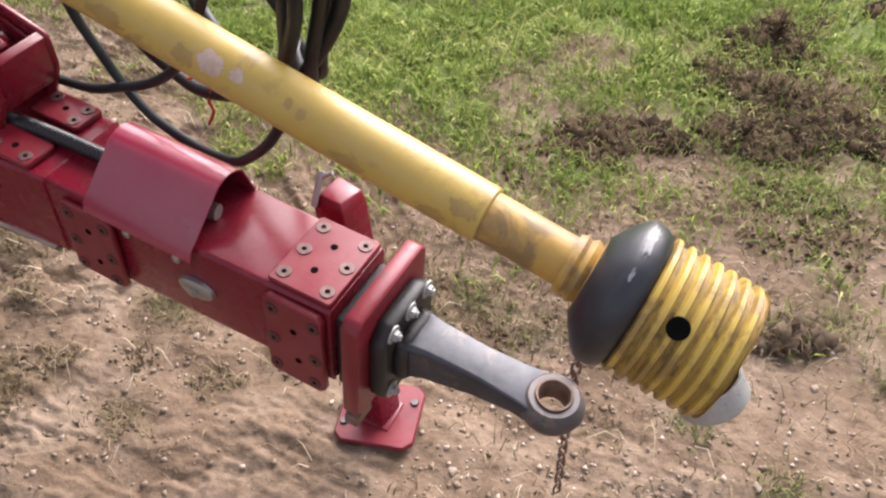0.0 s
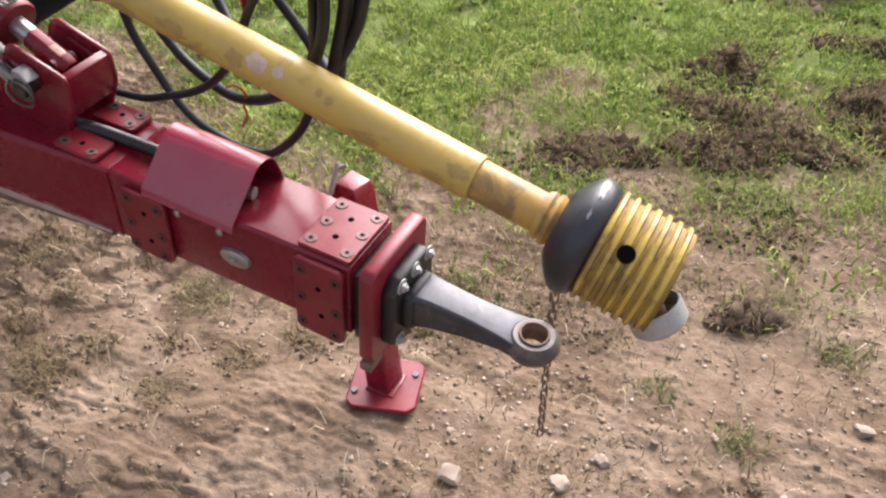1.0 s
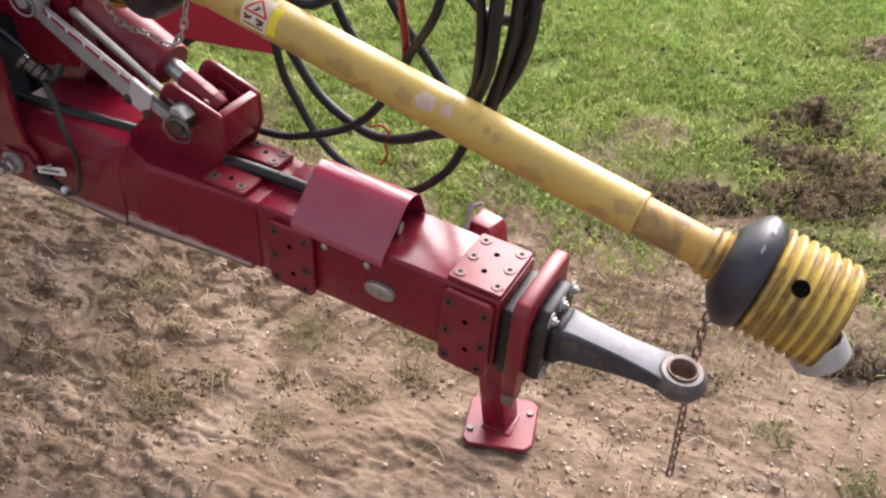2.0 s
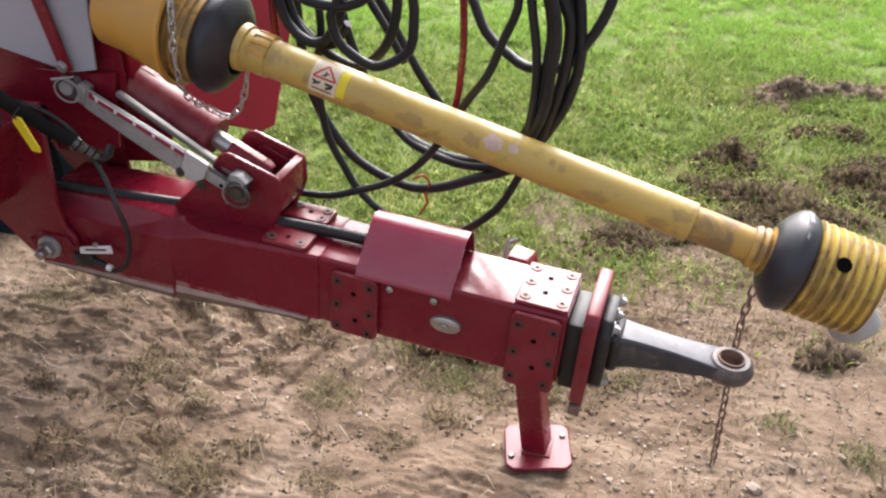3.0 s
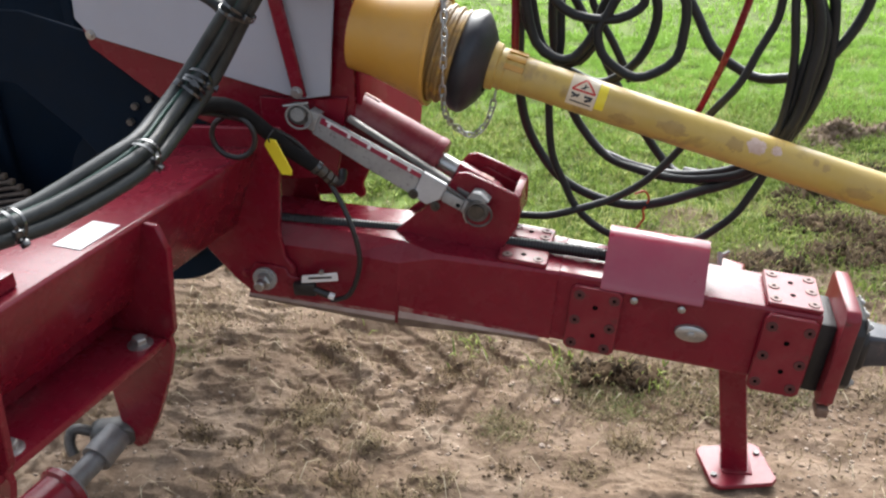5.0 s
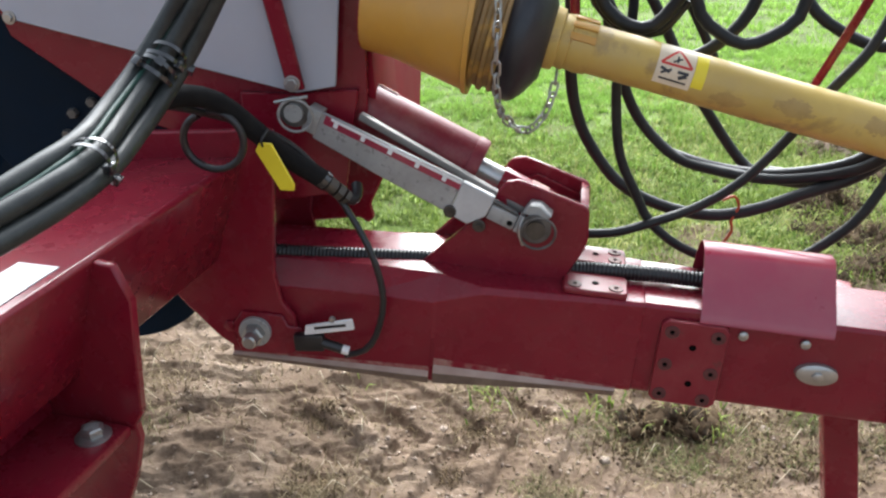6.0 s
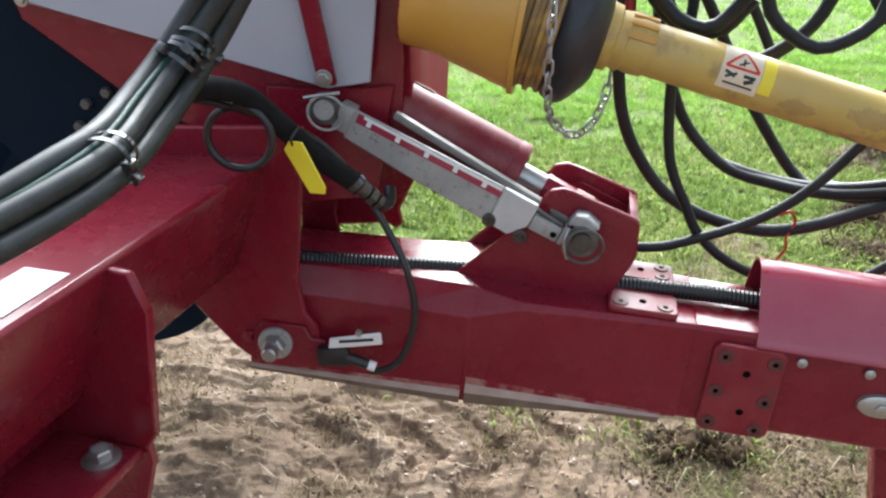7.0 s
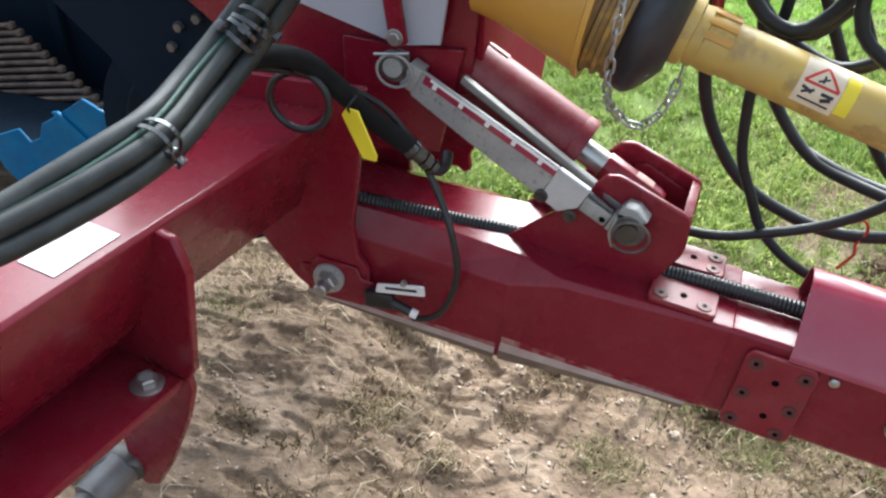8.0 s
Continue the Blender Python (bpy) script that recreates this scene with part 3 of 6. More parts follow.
x, y = scatter(34000, -1.4, 3.4, -0.8, 2.6, lambda x, y: (1 - 0.6 * grass_cover(x, y)) * np.clip(0.7 * ramp01(octaves(x, y, 4.0, 3, 107), -0.05, 0.4) + 0.45 * ramp01(x, 0.9, 1.4), 0, 1))
tagged(new("soil_crumbs", pebbles("soil_crumbs", x, y, 0.002 + 0.0095 * rng.uniform(0, 1, len(x)) ** 3, CRUMB, rng)), "loose dark crumbs of earth", "soil crumbs", kind="stuff")
x, y = scatter(40000, -1.2, 3.4, -0.8, 2.6, lambda x, y: (1 - grass_cover(x, y)) * np.clip(0.3 + octaves(x, y, 2.0, 2, 99) + 0.35 * ramp01(x, 0.6, 1.6), 0.05, 1))
tagged(new("gravel", pebbles("gravel", x, y, 0.0016 + 0.0085 * rng.uniform(0, 1, len(x)) ** 3.5, GRAVEL, rng)), "small pale gravel lying on the earth", "gravel", kind="stuff")


def litter_weight(x, y):
    under = 0.8 * np.exp(-((x - 0.85) / 0.5) ** 2 - ((y - 0.62) / 0.24) ** 2) + 0.5 * np.exp(-((x - 1.42) / 0.35) ** 2 - ((y - 0.88) / 0.22) ** 2)
    return np.maximum(ramp01(octaves(x, y, 3.0, 3, 141), 0.02, 0.35), under) * (1 - 0.7 * grass_cover(x, y))


x, y = scatter(26000, -1.1, 2.8, -0.5, 1.5, litter_weight)
tagged(new("dark_litter", blades("dark_litter", x, y, rng.uniform(0.008, 0.035, len(x)), rng.uniform(0.002, 0.005, len(x)), rng.uniform(0.85, 0.995, len(x)), ROOT, rng)), "dark dead roots and leaf litter trodden into the earth", "litter", kind="stuff")
x, y = scatter(15000, -1.1, 2.8, -0.5, 1.5, litter_weight)
tagged(new("bleached_litter", blades("bleached_litter", x, y, rng.uniform(0.012, 0.05, len(x)), rng.uniform(0.0014, 0.003, len(x)), rng.uniform(0.8, 0.995, len(x)), STRAW, rng)), "bleached bits of straw among the litter", "straw", kind="stuff")


def stone_mesh(seed, mat=None):
    r = random.Random(seed)
    bm = bmesh.new()
    bmesh.ops.create_cube(bm, size=1.5)
    bmesh.ops.subdivide_edges(bm, edges=bm.edges, cuts=3, use_grid_fill=True)
    off = Vector((r.uniform(0, 50), r.uniform(0, 50), r.uniform(0, 50)))
    for v in bm.verts:
        v.co = v.co.normalized() * (0.45 * v.co.length + 0.55)
        v.co *= 1 + 0.75 * noise.noise(v.co * 0.9 + off) + 0.25 * noise.noise(v.co * 2.6 + off)
        v.co.z *= 0.55
    return mesh_of("stone", bm, mat or STONE)


STONES = [stone_mesh(s) for s in range(5)]


def ground_z(x, y):
    return float(height(np.array([x]), np.array([y]))[0])


for i, (sx, sy, s) in enumerate([(1.41, 0.03, 0.027), (1.65, 0.11, 0.025), (1.72, 0.20, 0.017), (2.27, 0.51, 0.022), (1.36, 0.15, 0.009), (0.46, -0.37, 0.014), (0.67, 0.44, 0.015), (0.64, 0.24, 0.009), (-0.16, -0.17, 0.012),
                                 (0.25, 0.56, 0.010), (1.09, 0.59, 0.014), (0.16, 0.65, 0.011), (-0.08, 0.82, 0.013), (1.95, 0.36, 0.011), (2.12, 0.25, 0.012), (0.98, 0.30, 0.010), (1.82, 0.62, 0.010), (2.02, 0.66, 0.009)]):
    ob = new("stone", STONES[i % 5])
    ob.matrix_world = T((sx, sy, ground_z(sx, sy) + s * 0.3)) @ pose(0, 0, 0, 0, 0, 67 * i) @ Matrix.Diagonal((s * 1.1, s * 0.9, s, 1))
    tagged(ob, "pale angular field stone lying on the earth", "stone", "stones on the ground")


def heap(x, y, z, size, r):
    """Crumbs of earth piled up: uneven octahedra of many sizes."""
    n = len(x)
    base = np.array([(1, 0, 0), (-1, 0, 0), (0, 1, 0), (0, -1, 0), (0, 0, 1), (0, 0, -1)], float)
    p = base[None] * (size[:, None, None] * r.uniform(0.6, 1.2, (n, 6, 1))) + r.normal(0, 0.22, (n, 6, 3)) * size[:, None, None]
    p += np.stack([x, y, z], -1)[:, None, :]
    f = np.array([(0, 2, 4), (2, 1, 4), (1, 3, 4), (3, 0, 4), (2, 0, 5), (1, 2, 5), (3, 1, 5), (0, 3, 5)])
    return p.reshape(-1, 3), (np.arange(n)[:, None, None] * 6 + f[None]).reshape(-1, 3)


def clod(cx, cy, rx, ry, h, seed, soil, turf=True):
    """A torn clump of turf: a crumbly mound of soil with roots and dead grass sticking out."""
    r = np.random.default_rng(seed)
    h *= 1.1
    rx, ry = rx * 1.0, ry * 1.05
    base = thing("turf_clod", T((cx, cy, ground_z(cx, cy))), "torn dark clump of soil and roots lying on the grass" if turf else "crumbled heap of dry brown soil and dead roots", "turf clod", "torn clods of turf")

    def spread(n, far=1.0):
        a, q = r.uniform(0, 2 * math.pi, n), r.uniform(0, 1, n) ** 0.62 * 1.25
        w = 1 + 0.45 * np.sin(2 * a + seed) + 0.25 * np.sin(3 * a + 2.1 * seed) + 0.12 * np.sin(7 * a + seed)
        x, y = np.cos(a) * q * w * rx * far, np.sin(a) * q * w * ry * far
        lumps = 0.55 + 0.9 * octaves(x + 5 * seed, y, 14.0, 2, 300 + seed)
        return x, y, np.maximum(0.0, h * (1 - np.minimum(q, 1) ** 1.3) * np.clip(lumps, 0.05, 1.6))

    n = int(2600 * rx * ry / 0.012)
    x, y, z = spread(n)
    co, f = heap(x, y, z * r.uniform(0.3, 1.0, n), 0.005 + 0.030 * r.uniform(0, 1, n) ** 4, r)
    tagged(part("soil", from_arrays("soil", co, f, soil), None, base), kind="stuff")
    n = int(420 * rx * ry / 0.012)
    x, y, z = spread(n, 1.15)
    tagged(part("root_fibre", blades("root_fibre", x, y, r.uniform(0.02, 0.075, n), r.uniform(0.002, 0.005, n), r.uniform(0.6, 0.98, n), ROOT, r, z), None, base), kind="stuff")
    n = int(150 * rx * ry / 0.012)
    x, y, z = spread(n, 1.5)
    tagged(part("green_grass", blades("green_grass", x, y, r.uniform(0.02, 0.06, n), r.uniform(0.002, 0.005, n), r.uniform(0.5, 0.98, n), GRASS, r, z * 0.9), None, base), kind="stuff")
    n = int(170 * rx * ry / 0.012)
    x, y, z = spread(n, 1.5)
    tagged(part("dead_grass", blades("dead_grass", x, y, r.uniform(0.02, 0.07, n), r.uniform(0.0015, 0.0035, n), r.uniform(0.7, 0.985, n), STRAW, r, z * 0.8), None, base), kind="stuff")


for i, (cx, cy, rx, ry, h) in enumerate([(1.70, 2.07, 0.15, 0.10, 0.090), (1.95, 2.84, 0.15, 0.10, 0.15), (2.30, 2.95, 0.20, 0.07, 0.06), (2.15, 2.42, 0.10, 0.07, 0.06), (1.76, 1.72, 0.13, 0.09, 0.045), (1.98, 1.68, 0.13, 0.08, 0.04),
                                         (2.20, 1.95, 0.16, 0.12, 0.07), (1.34, 1.36, 0.15, 0.07, 0.035), (1.955, 0.80, 0.052, 0.050, 0.055), (0.85, 0.60, 0.075, 0.05, 0.055), (2.45, 2.05, 0.14, 0.10, 0.07), (1.58, 1.78, 0.08, 0.06, 0.03), (1.70, 1.50, 0.12, 0.05, 0.035), (1.86, 1.60, 0.16, 0.08, 0.055)]):
    clod(cx, cy, rx, ry, h, 5 + i, {1: CRUMB, 2: CRUMB, 8: TUFT_SOIL}.get(i, CLOD_SOIL), i not in (1, 2, 8))


# torn turf strewn over the border of the meadow
r = np.random.default_rng(77)
x, y = scatter(60000, 0.6, 3.4, 1.05, 3.2, lambda x, y: ramp01(octaves(x, y, 2.6, 3, 171), 0.02, 0.45) * ramp01(x, 0.9, 1.6) * ramp01(2.9 - y, 0, 0.7) * 0.32)
co, f = heap(x, y, height(x, y) + 0.003, 0.004 + 0.014 * r.uniform(0, 1, len(x)) ** 3, r)
tagged(new("torn_turf", from_arrays("torn_turf", co, f, CLOD_SOIL)), "dark crumbs of torn turf strewn over the trodden grass", "torn turf", kind="stuff")
n = len(x)
tagged(new("torn_roots", blades("torn_roots", x, y, r.uniform(0.015, 0.06, n), r.uniform(0.002, 0.004, n), r.uniform(0.6, 0.98, n), ROOT, r)), "dark dead roots among the trodden grass", "roots", kind="stuff")


def tuft(cx, cy, size, n, seed, mat, label):
    r = np.random.default_rng(seed)
    x, y = cx + r.normal(0, size, n), cy + r.normal(0, size * 0.75, n)
    tagged(new("grass_tuft", blades("grass_tuft", x, y, r.uniform(0.018, 0.05, n), r.uniform(0.0015, 0.0034, n), r.uniform(0.75, 0.995, n), mat, r)), label, "grass tuft", "tufts on the bare earth", "stuff")


# dry, green and dark root clumps in turn
DRY = [(0.535, 0.315, 0.050, 420), (0.89, 0.275, 0.035, 150), (0.225, -0.041, 0.045, 330), (-0.045, 0.28, 0.045, 260), (0.15, 0.18, 0.030, 120), (1.0, 0.375, 0.035, 150), (0.30, -0.10, 0.045, 200), (0.755, 0.145, 0.035, 120), (0.36, 0.05, 0.040, 160), (0.35, 0.75, 0.06, 260), (1.26, 0.41, 0.03, 90), (0.74, 0.50, 0.05, 180), (1.08, 0.50, 0.05, 180), (0.80, 0.42, 0.04, 140), (1.62, 0.60, 0.05, 120), (2.06, 0.20, 0.04, 110), (0.62, -0.02, 0.05, 200)]
GREEN = [(0.87, 0.45, 0.045, 260), (0.545, 0.30, 0.04, 60), (2.0, 0.372, 0.035, 150), (2.20, 0.74, 0.040, 220), (1.797, 0.447, 0.03, 110), (2.05, 0.87, 0.05, 200), (0.98, 0.56, 0.05, 240), (0.66, 0.58, 0.06, 180), (1.22, 0.62, 0.05, 200), (0.43, 1.15, 0.10, 900), (1.87, 1.32, 0.10, 1200), (1.16, 1.58, 0.12, 1200), (2.16, 1.50, 0.12, 900), (1.14, 0.48, 0.06, 130), (1.36, 0.56, 0.06, 140), (0.80, 0.52, 0.06, 150), (-0.60, 0.54, 0.05, 110), (0.50, 0.33, 0.05, 70)]
DARK = [(-0.045, 0.28, 0.045, 200), (-0.09, 0.61, 0.045, 150), (0.345, 0.575, 0.045, 150), (1.15, 0.46, 0.05, 160), (1.32, 0.52, 0.05, 150), (1.05, 0.62, 0.06, 200), (1.44, 0.63, 0.05, 120), (-0.15, -0.07, 0.05, 170), (-0.36, 0.147, 0.035, 120), (-0.21, 0.124, 0.03, 80), (0.87, 0.275, 0.03, 90), (0.29, 0.39, 0.025, 60), (0.12, 0.02, 0.04, 140), (0.30, -0.06, 0.05, 180), (0.75, 0.51, 0.05, 140), (0.55, 0.13, 0.03, 60)]
for i, (tx, ty, size, n) in enumerate(DRY):
    tuft(tx, ty, size, n, 200 + i, STRAW, "flattened tuft of dry grass on the bare earth")
for i, (tx, ty, size, n) in enumerate(GREEN):
    tuft(tx, ty, size, n, 230 + i, TUFT_GREEN if ty < 1 else GRASS, "small tuft of dull green grass on the bare earth")
for i, (tx, ty, size, n) in enumerate(DARK):
    tuft(tx, ty, size, n, 260 + i, ROOT, "dark clump of dead roots trodden into the earth")
# dark crumbs and bits of root caught in the tufts
r = np.random.default_rng(31)
x = np.concatenate([tx + r.normal(0, 0.9 * size, int(1300 * size)) for tx, ty, size, n in DRY + DARK])
y = np.concatenate([ty + r.normal(0, 0.68 * size, int(1300 * size)) for tx, ty, size, n in DRY + DARK])
co, f = heap(x, y, height(x, y) + 0.002, 0.002 + 0.008 * r.uniform(0, 1, len(x)) ** 3, r)
tagged(new("tuft_crumbs", from_arrays("tuft_crumbs", co, f, TUFT_SOIL)), "dark crumbs of earth caught in the dry tufts", "soil crumbs", kind="stuff")


# ---- drawbar ----
D = pose(0, 0.15, 0.65, 0, 6, -3.9)       # x runs forwards along the drawbar, from the hinge
drawbar = thing("drawbar", D, "wine-red painted steel box drawbar with bolted plates and dusty lower edges", "drawbar")


def section(x, half, bottom, top, cy, cz, r=0.012):
    return [(x, -half, bottom + r), (x, -half, top - cz), (x, -half + cy, top), (x, half - cy, top), (x, half, top - cz), (x, half, bottom + 0.012), (x, half - 0.01, bottom), (x, -half + 0.55 * r, bottom), (x, -half + 0.29 * r, bottom + 0.12 * r), (x, -half + 0.074 * r, bottom + 0.5 * r)]


part("rear_beam", loft([section(-0.055, 0.128, -0.084, 0.102, 0.055, 0.028), section(0.20, 0.128, -0.083, 0.116, 0.055, 0.030), section(0.318, 0.128, -0.082, 0.122, 0.045, 0.036),
                        section(0.324, 0.1255, -0.084, 0.122, 0.040, 0.034), section(0.40, 0.118, -0.079, 0.119, 0.010, 0.010), section(0.632, 0.0945, -0.068, 0.116, 0.006, 0.006), section(0.682, 0.092, -0.067, 0.116, 0.006, 0.006)], bevel=0.002), RED, drawbar, smooth=False)
part("weld_seam", loft([[(0.3195, -0.1292, z0), (0.3225, -0.1292, z0), (0.3225, -0.126, z0), (0.3195, -0.126, z0)] for z0 in (-0.045, 0.010)]), RED, drawbar, "upright weld seam")
part("front_beam", loft([section(0.6815, 0.0895, -0.066, 0.1155, 0.006, 0.006), section(1.25, 0.080, -0.070, 0.116, 0.006, 0.006)], bevel=0.002), RED, drawbar)
part("skid_strip", box(0.53, 0.655, -0.0945, 0.08, -0.081, -0.071), RUST, drawbar, "worn strip welded under the beam")


def flared_rim(x0, x1, h0, h1, b0, b1, r0, r1, profile):
    """A skin on the lower lip of the near side, pressed slightly outwards; profile: shares of its height and how far it stands out."""
    def ring_at(x, h, b, r):
        out = [(x, -h - d, b + r * q) for q, d in profile]
        return out + [(x, -h + 0.006, b + r * profile[-1][0]), (x, -h + 0.006, b + r * profile[0][0])]
    return loft([ring_at(x0 + (x1 - x0) * k / 6, h0 + (h1 - h0) * k / 6, b0 + (b1 - b0) * k / 6, r0 + (r1 - r0) * k / 6) for k in range(7)])


for x0, x1, h0, h1, b0, b1, r0, r1 in ((-0.054, 0.317, 0.128, 0.128, -0.085, -0.083, 0.013, 0.026), (0.325, 0.655, 0.1252, 0.0930, -0.084, -0.070, 0.040, 0.008)):
    # dusty upper band painted pale as a highlight, lower band dark as shade
    part("lower_rim", flared_rim(x0, x1, h0, h1, b0, b1, r0, r1, [(1.0, 0.0010), (0.85, 0.0040), (0.62, 0.0060)]), DUSTY_LIT_EDGE, drawbar, "dusty lower edge with a pale highlight in its colour")
    part("lower_lip", flared_rim(x0, x1, h0, h1, b0, b1, r0, r1, [(0.618, 0.0060), (0.35, 0.0052), (0.0, 0.0012)]), EARTHY_SHADE, drawbar, "earth-brown lip with its underside shade in the colour")
    part("dust_film", flared_rim(x0, x1, h0, h1, b0, b1, r0, r1, [(1.35, 0.0004), (1.003, 0.0008)]), RIM, drawbar, "red paint caked with dust")


def screw_plate(name, m, pts, thick, screws, holes, ring=None):
    """A bolted red plate, x and z its face, sticking out to -y; countersunk screws with dull washers, and threaded holes."""
    p = part(name, plate(pts, -thick, 0, 0.002), RED_WORN, drawbar, "worn red plate with rusty rim", m=m)
    for sx, sz in screws:
        s = part("screw", washer(0.0125, 0.0046, 0.002, 20), ring or WASHER, p, m=T((sx, -thick, sz)) @ OUT_NEAR)
        part("socket", lathe([(0.0002, 0.0048), (0.0010, 0.0046)], 6), HOLE, s)
    for sx, sz in holes:
        part("threaded_hole", lathe([(0, 0.0062), (0.0008, 0.0058)], 14), HOLE, p, m=T((sx, -thick - 0.0003, sz)) @ OUT_NEAR)
    return p


def rect(w, h, c=0.01):
    return [(-w + c, -h), (w - c, -h), (w, -h + c), (w, h - c), (w - c, h), (-w + c, h), (-w, h - c), (-w, -h + c)]


SIDE_SCREWS = [(-0.038, 0.062), (0.040, 0.062), (-0.040, -0.004), (0.040, -0.012), (-0.040, -0.066), (0.036, -0.068)]
SIDE_HOLES = [(0.001, 0.036), (0.006, -0.038)]
screw_plate("side_plate", T((0.772, -0.0895, 0.012)) @ pose(0, 0, 0, 0, 0, -1), rect(0.058, 0.084), 0.012, SIDE_SCREWS, SIDE_HOLES, WASHER_RED)
screw_plate("side_plate", T((1.188, -0.0815, 0.008)) @ pose(0, 0, 0, 0, 0, -1), rect(0.056, 0.1), 0.014, [(a, b * 1.15) for a, b in SIDE_SCREWS], SIDE_HOLES, WASHER_RED)
TOP = pose(0, 0, 0, -90)                   # plate face turned up
TOP_SCREWS = [(a, b) for a in (-0.040, 0.040) for b in (-0.055, 0.0, 0.055)]
screw_plate("top_plate", T((1.190, 0, 0.1165)) @ TOP, rect(0.058, 0.076, 0.004), 0.011, TOP_SCREWS, [(-0.002, -0.028), (-0.002, 0.028)])
screw_plate("top_plate", T((0.594, -0.056, 0.1165)) @ TOP, rect(0.056, 0.034, 0.006), 0.012, [(-0.036, -0.016), (0.036, -0.016)], [(0.0, -0.004)])
screw_plate("top_plate", T((0.594, 0.058, 0.1165)) @ TOP, rect(0.056, 0.034, 0.006), 0.012, [(-0.036, 0.016), (0.036, 0.016), (0.036, -0.018)], [(0.0, 0.0)])

for rx, rz in ((0.854, 0.078), (0.958, 0.077)):
    part("rivet", lathe([(0, 0.0085), (0.004, 0.0085), (0.0065, 0.005)], 16), ZINC, drawbar, "bright domed rivet", m=T((rx, -0.088, rz)) @ OUT_NEAR)
slot = part("oval_plug", moved(lathe([(0, 0.021), (0.008, 0.020), (0.012, 0.014)], 28), Matrix.Diagonal((1, 1.75, 1, 1))), ZINC, drawbar, "zinc-plated oval slot plug with a screw", m=T((0.989, -0.0855, 0.021)) @ OUT_NEAR)
part("screw", hex_head(0.010, 0.006), ZINC, slot, m=T((0.0118, 0, 0)))

# front flange of the drawbar and the hitch eye bolted to it
part("neck", box(1.25, 1.287, -0.068, 0.068, -0.085, 0.092, 0.006), CAST_DARK, drawbar, "black recess behind the flange")
part("end_plate", moved(plate(rect(0.106, 0.124, 0.016), 0, 0.03, 0.004), T((1.286, -0.004, 0.026)) @ pose(0, 0, 0, 0, 0, -90)), RED_WORN, drawbar, "thick red end plate with scratched paint")

part("lower_tab", box(1.288, 1.314, -0.108, -0.062, -0.122, -0.0985, 0.002), RUST, drawbar, "rusty tab under the end plate")
eye_m = D @ T((1.317, 0, 0.018))
hitch = thing("hitch_eye", eye_m, "grey forged drawbar eye on a black bolted flange", "hitch eye")
part("flange", moved(plate(rect(0.078, 0.094, 0.028), 0, 0.028, 0.004), pose(0, 0, 0, 0, 0, -90)), CAST_DARK, hitch, "black cast flange")
part("boss", moved(plate(rect(0.052, 0.052, 0.02), 0, 0.025, 0.006), T((0.026, 0, 0.0)) @ pose(0, 0, 0, 0, 0, -90)), CAST_DARK, hitch)


def arm_section(x, hw, z0, z1):
    c = min(hw, (z1 - z0) / 2) * 0.16
    return [(x, -hw, z0 + c), (x, -hw, z1 - c), (x, -hw + c, z1), (x, hw - c, z1), (x, hw, z1 - c), (x, hw, z0 + c), (x, hw - c, z0), (x, -hw + c, z0)]


EYE_X = 0.279
part("shank", loft([arm_section(0.03, 0.045, -0.042, 0.048), arm_section(0.075, 0.037, -0.030, 0.046), arm_section(0.16, 0.033, -0.014, 0.040), arm_section(0.225, 0.036, -0.002, 0.036), arm_section(EYE_X - 0.026, 0.040, 0.0, 0.034)], bevel=0.003), CAST, hitch)
part("ring", moved(lathe([(0.0, 0.026), (-0.003, 0.038), (0.004, 0.047), (0.018, 0.0520), (0.032, 0.0485), (0.042, 0.039), (0.042, 0.030), (0.037, 0.0245), (0.003, 0.0245)], 44, closed=True), T((EYE_X, 0, -0.003)) @ OUT_UP), RUSTY_CAST, hitch, "worn eye with a brownish rim")
part("bushing", moved(lathe([(-0.001, 0.0238), (0.041, 0.0238), (0.0445, 0.0255), (0.0445, 0.0285), (0.038, 0.0285), (-0.001, 0.0246)], 40, closed=True), T((EYE_X, 0, -0.001)) @ OUT_UP), RUST, hitch, "rust-brown bushing in the eye")
for by in (-0.052, 0.0, 0.052):
    for bz in (0.074, -0.074):
        hex_bolt(hitch, T((0.028, by, bz + 0.005)), 0.0095, mat=GALV)


# ---- bent sheet cover on the drawbar ----
def cover_line(grow):
    pts = [(-0.097 - grow, 0.098), (-0.092 - grow, 0.116)]
    for k in range(9):
        a = radians(150 - k * 15)
        pts.append((0.014 + (0.042 + grow) * math.cos(a), 0.160 + (0.036 + grow) * math.sin(a)))
    return pts + [(0.066 + grow, 0.14), (0.074 + grow, 0.117)]


def sheet(inner, outer, x0, x1):
    bm = bmesh.new()
    n = len(inner)
    v = {}
    for k, x in enumerate((x0, x1)):
        for j, line in enumerate((inner, outer)):
            for i, (y, z) in enumerate(line):
                v[k, j, i] = bm.verts.new((x, y, z))
    for i in range(n - 1):
        bm.faces.new((v[0, 0, i], v[1, 0, i], v[1, 0, i + 1], v[0, 0, i + 1]))
        bm.faces.new((v[0, 1, i + 1], v[1, 1, i + 1], v[1, 1, i], v[0, 1, i]))
        bm.faces.new((v[0, 0, i], v[0, 0, i + 1], v[0, 1, i + 1], v[0, 1, i]))
        bm.faces.new((v[1, 0, i + 1], v[1, 0, i], v[1, 1, i], v[1, 1, i + 1]))
    for i in (0, n - 1):
        bm.faces.new((v[0, 0, i], v[0, 1, i], v[1, 1, i], v[1, 0, i]))
    return bm


